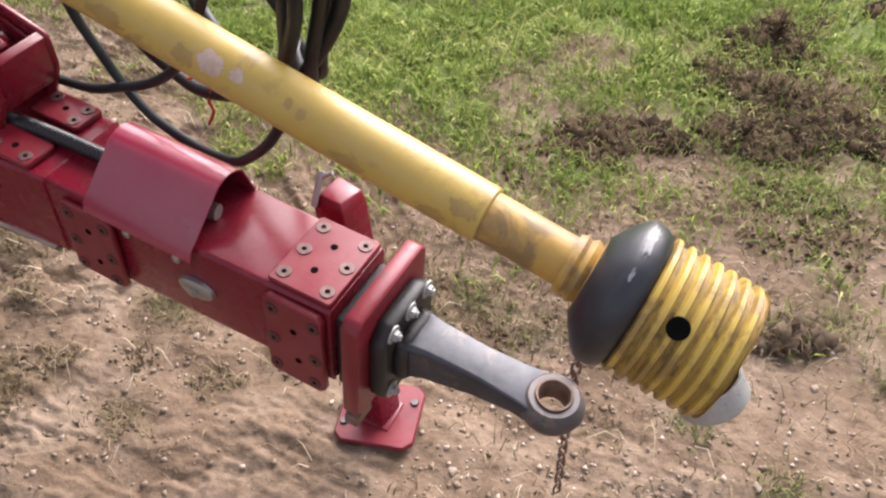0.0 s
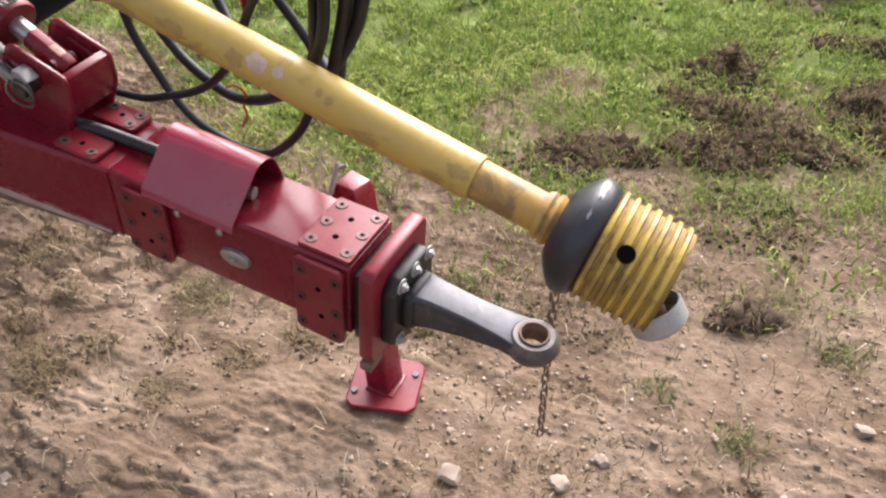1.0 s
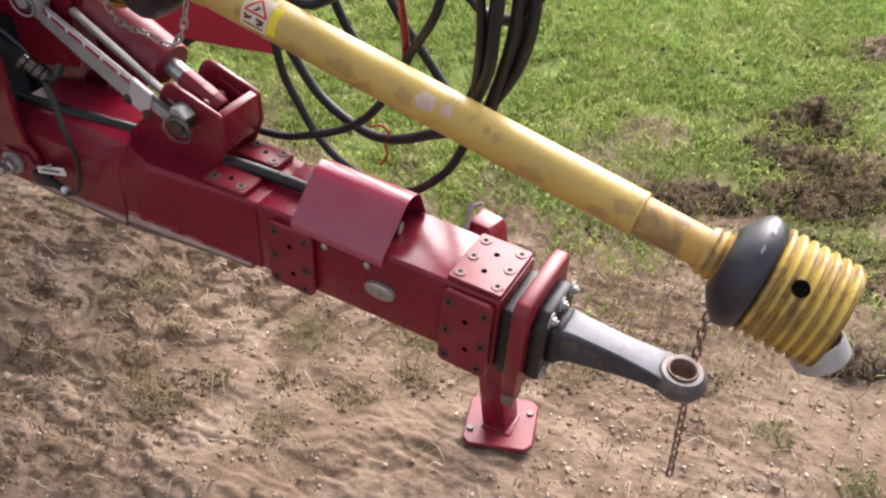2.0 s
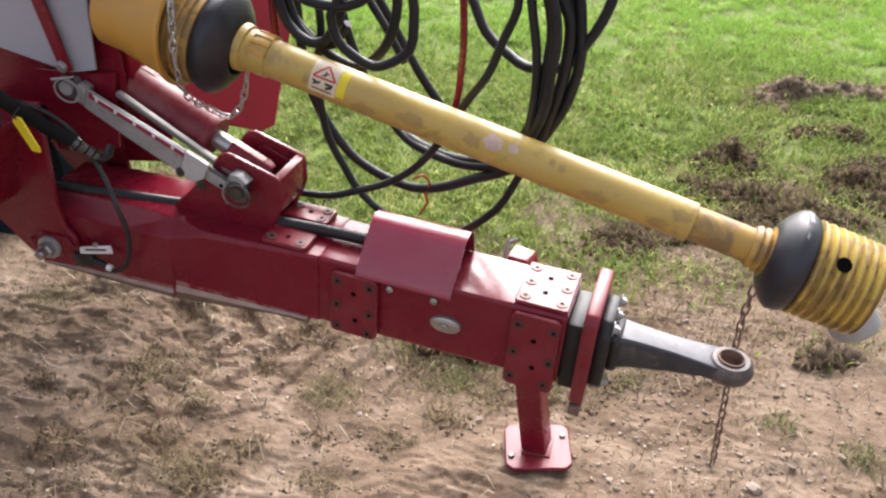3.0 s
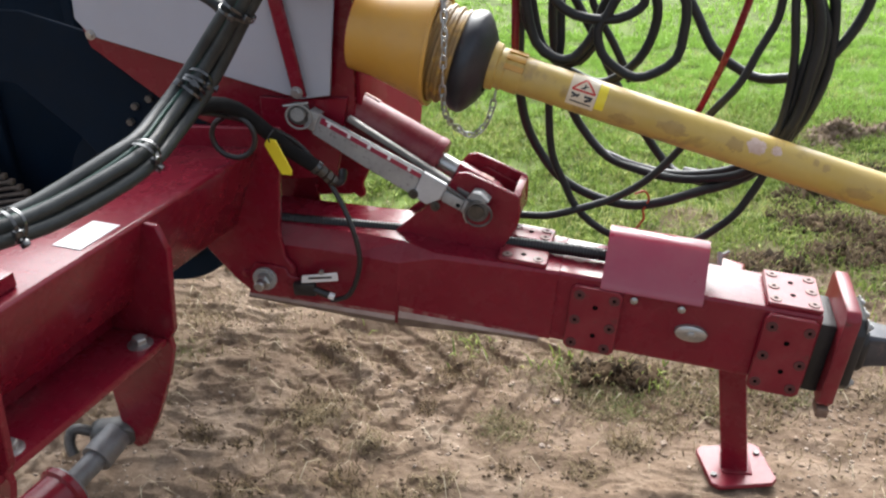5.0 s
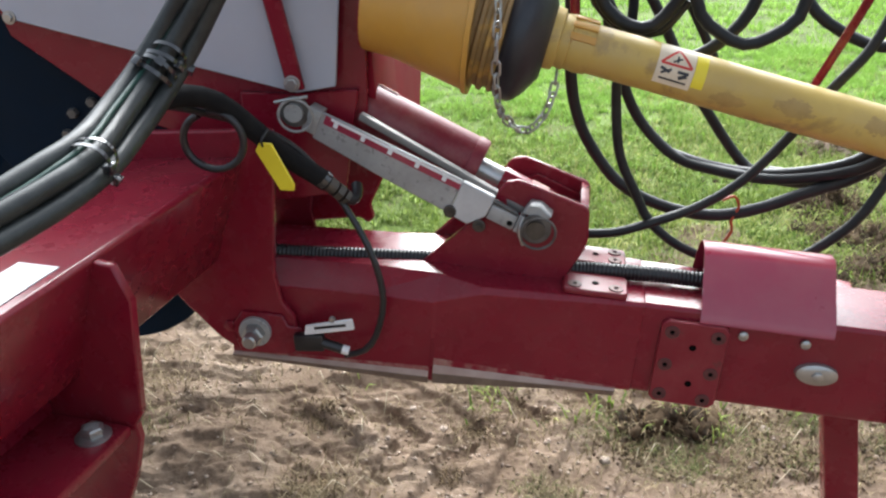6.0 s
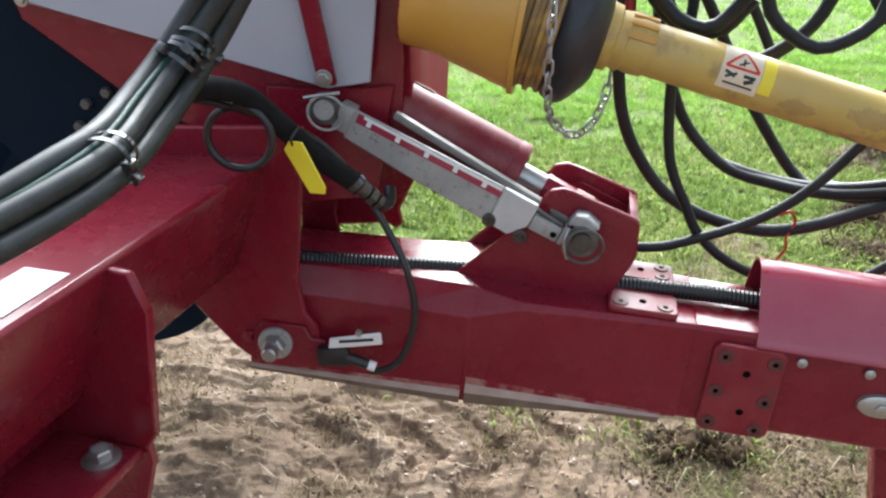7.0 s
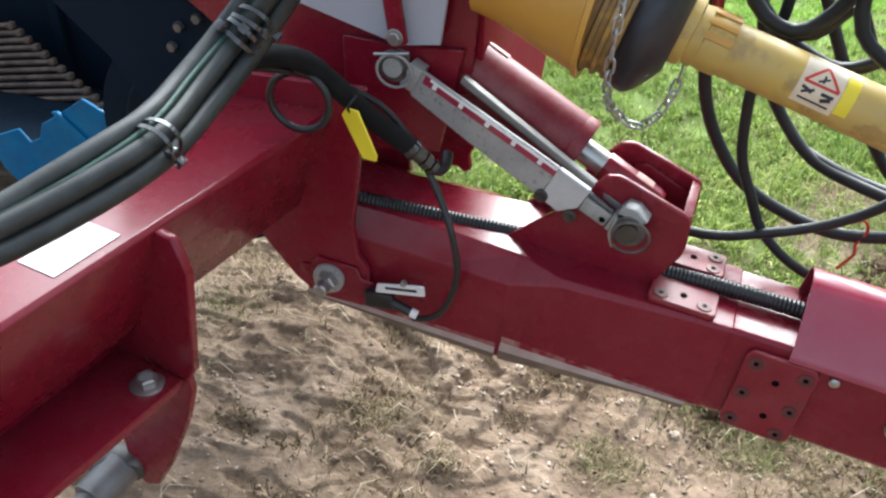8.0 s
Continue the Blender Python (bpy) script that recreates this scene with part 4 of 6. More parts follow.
cover = thing("sheet_cover", D, "folded wine-red sheet-metal cover over the hose on the drawbar", "cover")
part("sheet", sheet(cover_line(0.0), cover_line(0.003), 0.776, 0.998), RED_COVER, cover)
part("flange_strip", box(0.786, 0.986, 0.0775, 0.088, 0.1165, 0.120, 0.001), RED_COVER, cover)
part("connector", moved(lathe([(0, 0.010), (0.03, 0.010), (0.03, 0.014), (0.06, 0.014)], 16), T((0.93, -0.02, 0.132)) @ pose(0, 0, 0, 0, 0, 10)), ZINC, cover, "metal hose fitting inside the cover")

# ---- parking stand on the far side of the beam ----
stand = thing("parking_stand", T((1.162, 0.208, 0.0)), "red square-tube parking stand with a flat foot on the earth", "parking stand")
gz = 0.012
LEAN = Vector((0, 0, 1)).rotation_difference(Vector((-0.069, 0.066, 0.600))).to_matrix().to_4x4() @ pose(0, 0, 0, 0, 0, -8)
part("leg", box(-0.034, 0.034, -0.034, 0.034, gz + 0.008, 0.56, 0.006), RED, stand, m=LEAN)
foot = part("foot", moved(plate(rect(0.088, 0.082, 0.018), 0, 0.014, 0.003), T((0, 0, gz)) @ pose(0, 0, 0, 90) @ pose(0, 0, 0, 0, 13, 0)), RED_WORN, stand, "scratched red foot plate")
for bx, by in ((-0.062, -0.052), (0.060, 0.050)):
    part("bolt", hex_head(0.009, 0.006), GREASY, foot, m=T((bx, by, gz + 0.014)) @ OUT_UP)
part("weld", box(-0.039, 0.039, -0.039, 0.039, gz + 0.012, gz + 0.019, 0.003), RED_WORN, foot)
sleeve = part("sleeve", loft([[(-0.037, -0.037, 0.40), (0.037, -0.037, 0.40), (0.037, 0.037, 0.40), (-0.037, 0.037, 0.40)], [(-0.034, -0.034, 0.575), (0.034, -0.034, 0.575), (0.034, 0.034, 0.575), (-0.034, 0.034, 0.575)], [(-0.024, -0.026, 0.604), (0.024, -0.026, 0.596), (0.030, 0.030, 0.596), (-0.020, 0.030, 0.612)]], bevel=0.003), RED, stand, m=LEAN)
part("locking_pin", join(rod((-0.028, -0.040, 0.585), (-0.026, -0.004, 0.640), 0.0062, 12), rod((-0.032, -0.012, 0.628), (-0.004, 0.0, 0.640), 0.0045, 10)), GALV, stand, "bent zinc-plated pull pin", m=LEAN)

# ---- clevis on the drawbar ----
clevis = thing("cylinder_bracket", D, "welded wine-red clevis bracket that holds the hydraulic cylinder", "bracket")
SIDE = [(0.275, 0.112), (0.537, 0.112), (0.568, 0.182), (0.572, 0.200), (0.568, 0.254), (0.561, 0.262), (0.462, 0.292), (0.440, 0.297), (0.420, 0.291), (0.405, 0.270), (0.392, 0.240)]
part("near_cheek", plate(SIDE, -0.042, -0.030, 0.003), RED, clevis)
part("far_cheek", plate(SIDE, 0.080, 0.092, 0.003), RED, clevis)
part("stiffener", plate([(0.46, 0.205), (0.556, 0.170), (0.560, 0.236), (0.47, 0.270), (0.452, 0.262)], 0.072, 0.0795, 0.002), RED, clevis)
part("front_web", loft([[(x, y, z) for x, z in ((0.545, 0.164), (0.558, 0.162), (0.570, 0.200), (0.566, 0.256), (0.551, 0.263), (0.556, 0.200))] for y in (-0.0295, 0.0795)], bevel=0.001), RED, clevis)

# ---- frame of the machine ----
frame_m = Matrix(((0.205, -0.979, 0, -0.066), (0.979, 0.205, 0, -0.37), (0, 0, 1, 0), (0, 0, 0, 1)))    # x along the cross beam, y to the rear
machine = thing("chassis", T((0, 0, 0)), "wine-red welded main frame of a towed farm machine with bolted ledges", "chassis")


def fpart(name, bm, mat, parent=None, label=""):
    return part(name, moved(bm, frame_m), mat, parent or machine, label)


def beam_section(x, front_lean=0.075):
    return [(x, 0.0, 0.968), (x, 0.006, 0.975), (x, 0.20, 0.975), (x, 0.21, 0.965), (x, 0.20, 0.78), (x, front_lean, 0.78), (x, front_lean - 0.006, 0.786)]


fpart("cross_beam", loft([beam_section(-1.3), [(x + 0.28 * y, y, z) for x, y, z in beam_section(0.385)]], bevel=0.002), RED)
fpart("ledge", box(-1.2, -0.012, 0.0, 0.20, 0.700, 0.716, 0.003), RED)
fpart("recess_web", box(-1.2, -0.012, 0.13, 0.145, 0.716, 0.781, 0.001), RED)
GUSSET = [(0.004, 0.968), (-0.026, 0.964), (-0.044, 0.915), (-0.020, 0.735), (-0.006, 0.715), (-0.008, 0.69), (0.015, 0.62), (0.075, 0.49), (0.118, 0.415), (0.145, 0.398), (0.175, 0.41), (0.19, 0.70), (0.19, 0.781), (0.078, 0.781)]
for gx in (-0.002, -0.415):
    fpart("gusset", moved(plate(GUSSET, -0.007, 0.007, 0.002), T((gx, 0, 0)) @ pose(0, 0, 0, 0, 0, 90) @ Matrix.Diagonal((1, 1, 1, 1))), RED)
for bx in (-0.046, -0.375):
    flange_bolt(machine, frame_m @ T((bx, 0.035, 0.716)) @ OUT_UP, 0.0165)
fpart("top_block", box(-0.90, -0.278, 0.026, 0.20, 0.9755, 1.003, 0.004), RED)
fpart("rubber_pad", box(-0.88, -0.31, 0.06, 0.19, 1.0035, 1.012, 0.003), RUBBER)
fpart("label", box(-0.146, -0.044, 0.020, 0.082, 0.9752, 0.9766, 0), WHITE, label="plain white rectangular sticker")

# plates that carry the hinge
LUG = [(0.07, 1.02), (0.058, 0.91), (0.038, 0.76), (0.045, 0.70), (0.065, 0.672), (0.065, 0.60), (-0.045, 0.600), (-0.082, 0.632), (-0.135, 0.70), (-0.20, 0.80), (-0.20, 1.02)]
part("near_lug", plate(LUG, -0.002, 0.014, 0.003), RED, machine)
part("far_lug", plate(LUG, 0.285, 0.30, 0.003), RED, machine)
part("far_ear", plate([(-0.10, 0.98), (-0.08, 0.72), (0.135, 0.735), (0.150, 0.722), (0.166, 0.735), (0.160, 0.765), (0.196, 0.835), (0.205, 0.98)], 0.3005, 0.312, 0.004), RED, machine)
part("lug_bolt", hex_head(0.012, 0.006), RED, machine, m=T((-0.055, -0.002, 0.655)) @ OUT_NEAR)

part("far_plate", moved(plate([(0.20, 1.12), (0.20, 0.90), (0.41, 0.82), (0.62, 0.70), (0.80, 0.60), (0.885, 0.58), (0.95, 0.66), (1.02, 0.74), (1.12, 0.86), (1.10, 1.0), (0.70, 1.12)], 0, 0.014, 0.003), T((0.175, 0, 0)) @ pose(0, 0, 0, 0, 0, 90)), RED_MATT, machine)

# hinge, with its lock plate and position sensor
hinge = thing("hinge_pin", T((-0.008, -0.004, 0.648)), "zinc-plated hinge bolt with thick washers in the red lugs", "hinge bolt")
part("washer", washer(0.029, 0.012, 0.009, 36), GALV, hinge, m=T((0, -0.004, 0)) @ OUT_NEAR)
part("nut", hex_head(0.020, 0.018), ZINC, hinge, m=T((0, -0.013, 0)) @ OUT_NEAR)
part("thread_end", lathe([(0, 0.013), (0.018, 0.013), (0.021, 0.010)], 18), ZINC, hinge, m=T((0, -0.030, 0)) @ OUT_NEAR)
part("lock_plate", plate([(-0.034, -0.046), (0.060, -0.052), (0.082, -0.040), (0.084, 0.004), (0.060, 0.008), (0.052, 0.030), (-0.02, 0.040), (-0.045, 0.01)], -0.004, 0.001, 0.002), RED, hinge)
sensor = thing("position_sensor", T((0.085, -0.012, 0.638)), "black position sensor with a slotted zinc arm beside the hinge", "sensor")
part("housing", box(-0.02, 0.035, -0.018, 0.0, -0.022, 0.012, 0.005), BLACK, sensor)
part("cable_gland", rod((0.03, -0.010, -0.006), (0.066, -0.012, -0.018), 0.009, 14), BLACK, sensor)
arm = part("arm", join(plate([(0.0, 0.010), (0.092, 0.022), (0.090, 0.044), (0.004, 0.030)], -0.014, -0.008, 0.002)), WHITE, sensor, "pale slotted arm")
part("slot", plate([(0.02, 0.023), (0.078, 0.0295), (0.077, 0.0345), (0.02, 0.028)], -0.0148, -0.0138, 0), BLACK, arm)
part("screw", hex_head(0.006, 0.008), ZINC, sensor, m=T((0.055, -0.014, 0.046)) @ OUT_NEAR)
part("cable_end", rod((0.066, -0.012, -0.018), (0.078, -0.012, -0.022), 0.0085, 12), WHITE, sensor, "white cable end")

# tower: the red gearbox casing with a grey side panel
part("tower_side", plate([(-0.436, 1.20), (-0.425, 1.155), (-0.244, 1.010), (-0.12, 0.96), (0.08, 0.93), (0.20, 0.97), (0.215, 1.30), (-0.30, 1.45), (-0.425, 1.45)], 0.141, 0.155, 0.002), RED, machine)
part("tower_front", box(0.200, 0.214, 0.156, 0.40, 0.97, 1.30, 0.003), RED_MATT, machine)
part("tower_top", loft([[(-0.30, 0.156, 1.452), (-0.30, 0.40, 1.452), (-0.30, 0.40, 1.440), (-0.30, 0.156, 1.440)], [(0.199, 0.156, 1.308), (0.199, 0.40, 1.308), (0.199, 0.40, 1.296), (0.199, 0.156, 1.296)]]), RED, machine)
part("tower_back", plate([(-0.60, 1.22), (-0.44, 1.165), (0.04, 1.0), (0.08, 0.90), (0.20, 0.97), (0.200, 1.28), (-0.30, 1.43), (-0.60, 1.43)], 0.401, 0.415, 0.002), RED_MATT, machine)
panel = part("side_panel", plate([(-0.412, 1.43), (-0.432, 1.228), (-0.40, 1.188), (0.085, 1.050), (0.155, 1.060), (0.183, 1.272), (0.03, 1.306), (-0.30, 1.40)], 0.112, 0.118, 0.002), PANEL, machine, "smooth light grey side panel")
panel_top = part("panel_top", loft([[(-0.412, 0.112, 1.434), (-0.412, 0.118, 1.438), (-0.412, 0.30, 1.482), (-0.412, 0.30, 1.476)], [(0.04, 0.112, 1.305), (0.04, 0.118, 1.309), (0.04, 0.30, 1.353), (0.04, 0.30, 1.347)]]), PANEL, machine, "bright folded top of the grey panel")
for px, pz in ((-0.40, 1.192), (0.085, 1.076)):
    part("screw", join(washer(0.012, 0.004, 0.002, 18), hex_head(0.008, 0.007)), ZINC, panel, m=T((px, 0.1115, pz)) @ OUT_NEAR)
strut = part("flat_strut", plate([(0.03, 1.345), (0.062, 1.345), (0.105, 1.06), (0.075, 1.06)], 0.092, 0.104, 0.003), RED, machine)
part("bolt", join(washer(0.014, 0.004, 0.003, 20), hex_head(0.010, 0.008)), ZINC, strut, m=T((0.085, 0.091, 1.072)) @ OUT_NEAR)
part("pivot_plate", plate([(-0.02, 0.84), (0.15, 0.86), (0.19, 1.05), (0.06, 1.045), (-0.02, 1.05)], 0.127, 0.140, 0.002), RED, machine)

# ---- overhead hose boom ----
boom = thing("hose_boom", T((0, 0.035, 0)), "red rectangular overhead boom from which the hoses hang", "boom")
part("tube", loft([[(0.16, -0.03, 1.337), (0.16, 0.03, 1.337), (0.16, 0.03, 1.43), (0.16, -0.03, 1.43)], [(1.045, -0.03, 1.414), (1.045, 0.03, 1.414), (1.045, 0.03, 1.505), (1.045, -0.03, 1.505)]], bevel=0.004), RED, boom)
part("foot_plate", plate([(0.10, 1.295), (0.20, 1.29), (0.24, 1.345), (0.24, 1.43), (0.10, 1.43)], 0.031, 0.20, 0.003), RED, boom)
part("sticker", box(0.317, 0.381, -0.0316, -0.0304, 1.386, 1.43, 0), WHITE, boom, "white sticker with grey lines of print")
for k in range(3):
    part("print_line", box(0.323, 0.375 - 0.01 * k, -0.0322, -0.0318, 1.394 + 0.011 * k, 1.399 + 0.011 * k, 0), PANEL, boom)
part("bolt", hex_head(0.011, 0.008), ZINC, boom, m=T((0.525, -0.031, 1.405)) @ OUT_NEAR)
part("end_socket", rod((1.022, 0.0, 1.345), (1.024, 0.0, 1.43), 0.016, 18), RED, boom)
part("tape", lathe([(0, 0.014), (0.006, 0.021), (0.016, 0.024), (0.026, 0.019), (0.036, 0.022), (0.045, 0.014)], 14), WHITE, boom, "crumpled white tape round the rod", m=T((1.02, 0.0, 1.318)) @ OUT_UP)
part("hook_rod", sweep([(1.022, 0, 1.345), (1.022, 0.005, 1.30), (1.016, 0.03, 1.25), (1.003, 0.075, 1.17), (0.985, 0.12, 1.09), (0.970, 0.152, 1.03), (0.955, 0.175, 0.985)], 0.0075, 12), RED, boom, "bent red hook rod")
part("rear_hook", sweep([(0.565, 0.17, 1.42), (0.562, 0.17, 1.22), (0.566, 0.165, 1.12), (0.60, 0.15, 1.085)], 0.009, 12), RED, boom, "red hook rod")

# ---- hoses hanging from the boom ----
def hose(points, r, label, mat=None, name="hydraulic_hose", group="hoses hanging from the boom", seg=10):
    h = thing(name, T((0, 0, 0)), label, "hose", group)
    part("tube", sweep(points, r, seg), mat or HOSE, h)
    a, b = Vector(points[0]), Vector(points[1])
    w = (b - a).normalized()
    if a.z > 1.4:
        part("end_sleeve", rod(a - w * 0.03, a + w * 0.02, r * 1.25, 12), ZINC, h, "crimped steel end sleeve")
    return h


# the large coil: turns of thick hose, close together in front where they come down and spread behind
hose([(0.56, 0.33, 1.3), (0.56, 0.33, 1.23), (0.56, 0.33, 1.14), (0.56, 0.33, 1.05), (0.57, 0.33, 0.96), (0.6, 0.33, 0.88), (0.66, 0.32, 0.8), (0.74, 0.3, 0.76), (0.83, 0.27, 0.75), (0.91, 0.25, 0.77), (0.99, 0.23, 0.81), (1.07, 0.21, 0.85), (1.12, 0.2, 0.9), (1.17, 0.2, 0.97), (1.2, 0.2, 1.03), (1.22, 0.2, 1.11), (1.22, 0.2, 1.18), (1.21, 0.2, 1.26), (1.18, 0.2, 1.32), (1.14, 0.2, 1.37), (1.1, 0.2, 1.45)], 0.0115, "thick black hydraulic hose in the lowest wide turn of the coil")
hose([(0.67, 0.42, 1.35), (0.64, 0.42, 1.28), (0.63, 0.42, 1.19), (0.64, 0.42, 1.08), (0.68, 0.42, 0.95), (0.72, 0.42, 0.88), (0.78, 0.38, 0.83), (0.85, 0.33, 0.82), (0.94, 0.28, 0.82), (1.03, 0.22, 0.85), (1.09, 0.18, 0.89), (1.13, 0.15, 0.96), (1.16, 0.14, 1.03), (1.17, 0.14, 1.1), (1.18, 0.14, 1.18), (1.17, 0.14, 1.25), (1.14, 0.14, 1.31), (1.11, 0.17, 1.36), (1.07, 0.19, 1.44)], 0.0112, "long black hydraulic hose in a turn of the coil")
hose([(0.65, 0.45, 1.34), (0.65, 0.45, 1.27), (0.68, 0.45, 1.21), (0.73, 0.45, 1.12), (0.78, 0.45, 1.02), (0.83, 0.45, 0.93), (0.92, 0.45, 0.8), (0.97, 0.39, 0.78), (1.04, 0.31, 0.8), (1.1, 0.24, 0.85), (1.14, 0.19, 0.93), (1.17, 0.18, 1.01), (1.19, 0.18, 1.09), (1.2, 0.18, 1.19), (1.18, 0.18, 1.25), (1.15, 0.18, 1.32), (1.12, 0.22, 1.37), (1.08, 0.27, 1.42)], 0.0112, "long black hydraulic hose crossing the bunch into the coil")
hose([(x - 0.012, y + 0.018, z + 0.004) for x, y, z in [(0.78, 0.38, 0.83), (0.85, 0.33, 0.82), (0.94, 0.28, 0.82), (1.03, 0.22, 0.85), (1.09, 0.18, 0.89), (1.13, 0.15, 0.96), (1.16, 0.14, 1.03), (1.17, 0.14, 1.1), (1.18, 0.14, 1.18), (1.17, 0.14, 1.25), (1.14, 0.14, 1.31), (1.11, 0.17, 1.36), (1.07, 0.19, 1.44)]], 0.0108, "black hydraulic hose close beside another in the coil")
hose([(x + 0.004, y + 0.024, z + 0.006) for x, y, z in [(0.97, 0.39, 0.78), (1.04, 0.31, 0.8), (1.1, 0.24, 0.85), (1.14, 0.19, 0.93), (1.17, 0.18, 1.01), (1.19, 0.18, 1.09), (1.2, 0.18, 1.19), (1.18, 0.18, 1.25), (1.15, 0.18, 1.32), (1.12, 0.22, 1.37), (1.08, 0.27, 1.42)]], 0.0106, "long black hydraulic hose in the middle of the coil")
hose([(0.66, 0.22, 1.39), (0.66, 0.22, 1.31), (0.66, 0.22, 1.22), (0.66, 0.22, 1.14), (0.64, 0.22, 1.05), (0.64, 0.22, 0.97), (0.65, 0.22, 0.89), (0.68, 0.22, 0.82), (0.71, 0.22, 0.76), (0.77, 0.21, 0.71), (0.86, 0.2, 0.68), (0.95, 0.18, 0.69), (1.0, 0.17, 0.72), (1.06, 0.16, 0.78), (1.09, 0.16, 0.83), (1.12, 0.16, 0.9), (1.13, 0.15, 0.99), (1.14, 0.15, 1.07), (1.14, 0.15, 1.15), (1.13, 0.15, 1.23), (1.12, 0.16, 1.31), (1.09, 0.16, 1.38), (1.05, 0.17, 1.45)], 0.0092, "thin black hydraulic hose looping low beside the drawbar")
# the loop that swings out beyond the coil
hose([(1.25, 0.2, 1.44), (1.27, 0.2, 1.37), (1.28, 0.2, 1.32), (1.28, 0.2, 1.26), (1.26, 0.2, 1.2), (1.23, 0.2, 1.15), (1.19, 0.21, 1.1), (1.14, 0.24, 1.08), (1.1, 0.27, 1.07), (1.06, 0.3, 1.08), (1.0, 0.33, 1.12), (0.96, 0.36, 1.19), (0.91, 0.37, 1.27), (0.85, 0.37, 1.34), (0.81, 0.37, 1.41)], 0.0112, "dark green-black hydraulic hose in a wide loop below the boom")
# bunch of smaller loops
hose([(0.83, 0.09, 1.42), (0.85, 0.09, 1.38), (0.88, 0.09, 1.33), (0.91, 0.09, 1.27), (0.91, 0.09, 1.21), (0.9, 0.09, 1.16), (0.86, 0.09, 1.13), (0.82, 0.09, 1.12), (0.78, 0.09, 1.14), (0.75, 0.09, 1.17), (0.74, 0.09, 1.22), (0.76, 0.09, 1.25), (0.78, 0.09, 1.29), (0.81, 0.09, 1.3), (0.83, 0.09, 1.28), (0.82, 0.09, 1.26), (0.78, 0.09, 1.24), (0.72, 0.09, 1.24), (0.67, 0.09, 1.26), (0.63, 0.09, 1.31), (0.62, 0.09, 1.36), (0.61, 0.09, 1.43)], 0.0102, "black hydraulic hose knotted in a small loop")
hose([(0.81, 0.16, 1.41), (0.83, 0.16, 1.36), (0.85, 0.15, 1.29), (0.86, 0.15, 1.23), (0.84, 0.15, 1.16), (0.8, 0.16, 1.11), (0.75, 0.18, 1.08), (0.69, 0.19, 1.1), (0.64, 0.21, 1.13), (0.6, 0.22, 1.17), (0.58, 0.22, 1.24), (0.6, 0.22, 1.32), (0.62, 0.22, 1.4)], 0.0105, "black hydraulic hose in a hanging loop")
hose([(0.59, 0.17, 1.41), (0.58, 0.17, 1.33), (0.59, 0.17, 1.24), (0.61, 0.17, 1.17), (0.65, 0.16, 1.14), (0.69, 0.16, 1.14), (0.73, 0.15, 1.19), (0.75, 0.15, 1.25), (0.78, 0.14, 1.31), (0.8, 0.14, 1.37), (0.81, 0.14, 1.42)], 0.011, "black hydraulic hose in a narrow hanging loop")
hose([(0.73, 0.3, 1.38), (0.72, 0.3, 1.32), (0.72, 0.3, 1.25), (0.74, 0.3, 1.2), (0.78, 0.3, 1.13), (0.82, 0.3, 1.05)], 0.009, "thin black hose in the bunch")
hose([(x + 0.014, y + 0.02, z - 0.012) for x, y, z in [(0.59, 0.17, 1.41), (0.58, 0.17, 1.33), (0.59, 0.17, 1.24), (0.61, 0.17, 1.17), (0.65, 0.16, 1.14), (0.69, 0.16, 1.14), (0.73, 0.15, 1.19)]], 0.0095, "black hydraulic hose beside another in the bunch")
low = [(0.56, 0.21, 0.74), (0.64, 0.21, 0.74), (0.71, 0.21, 0.76), (0.79, 0.21, 0.79), (0.86, 0.2, 0.84), (0.92, 0.19, 0.91), (0.99, 0.17, 1.02), (1.04, 0.16, 1.09), (1.07, 0.16, 1.16), (1.1, 0.16, 1.23), (1.1, 0.16, 1.29), (1.09, 0.16, 1.35), (1.07, 0.16, 1.41)]
hose(low, 0.009, "ribbed black hose running from the cylinder bracket into the coil")
# blue coupling caught in the bunch
coupling = thing("hose_coupling", T((0.70, 0.14, 1.30)), "pale blue quick coupling on a hose end", "coupling")
part("body", rod((0, 0, -0.03), (0.02, 0, 0.06), 0.014, 16), GREEN_CAP, coupling)
part("collar", rod((0.001, 0, -0.01), (0.005, 0, 0.006), 0.018, 16), ZINC, coupling)
wire = single("tie_wire", sweep([(0.845, 0.235, 0.795), (0.868, 0.242, 0.80), (0.880, 0.25, 0.775), (0.868, 0.25, 0.745), (0.872, 0.252, 0.725), (0.852, 0.252, 0.690)], 0.0028, 8, 0.008), ORANGE_WIRE, T((0, 0, 0)), "short reddish tie wire round the hoses", "wire")


# ---- drive shaft ----
PA, PB = Vector((0.489, 0.128, 1.140)), Vector((1.605, 0.053, 0.810))
P = along(PA, PB)
LEN = (PB - PA).length
shaft = thing("drive_shaft", P, "telescopic drive shaft in dirty yellow plastic guard tubes with ribbed cones", "drive shaft")
tube = part("outer_tube", lathe([(0.085, 0.036), (0.085, 0.0395), (0.094, 0.0405), (LEN - 0.142, 0.0405), (LEN - 0.140, 0.0385), (LEN - 0.140, 0.036)], 48), YELLOW, shaft)
part("inner_tube", lathe([(LEN - 0.15, 0.0352), (LEN - 0.012, 0.0352)], 44), YELLOW_DIRTY, shaft, "browner, dirtier inner guard tube")
part("rear_collar", lathe([(0.03, 0.052), (0.045, 0.050), (0.047, 0.044), (0.062, 0.046), (0.064, 0.0425), (0.080, 0.0445), (0.1, 0.0435), (0.1, 0.041)], 40), YELLOW, shaft)
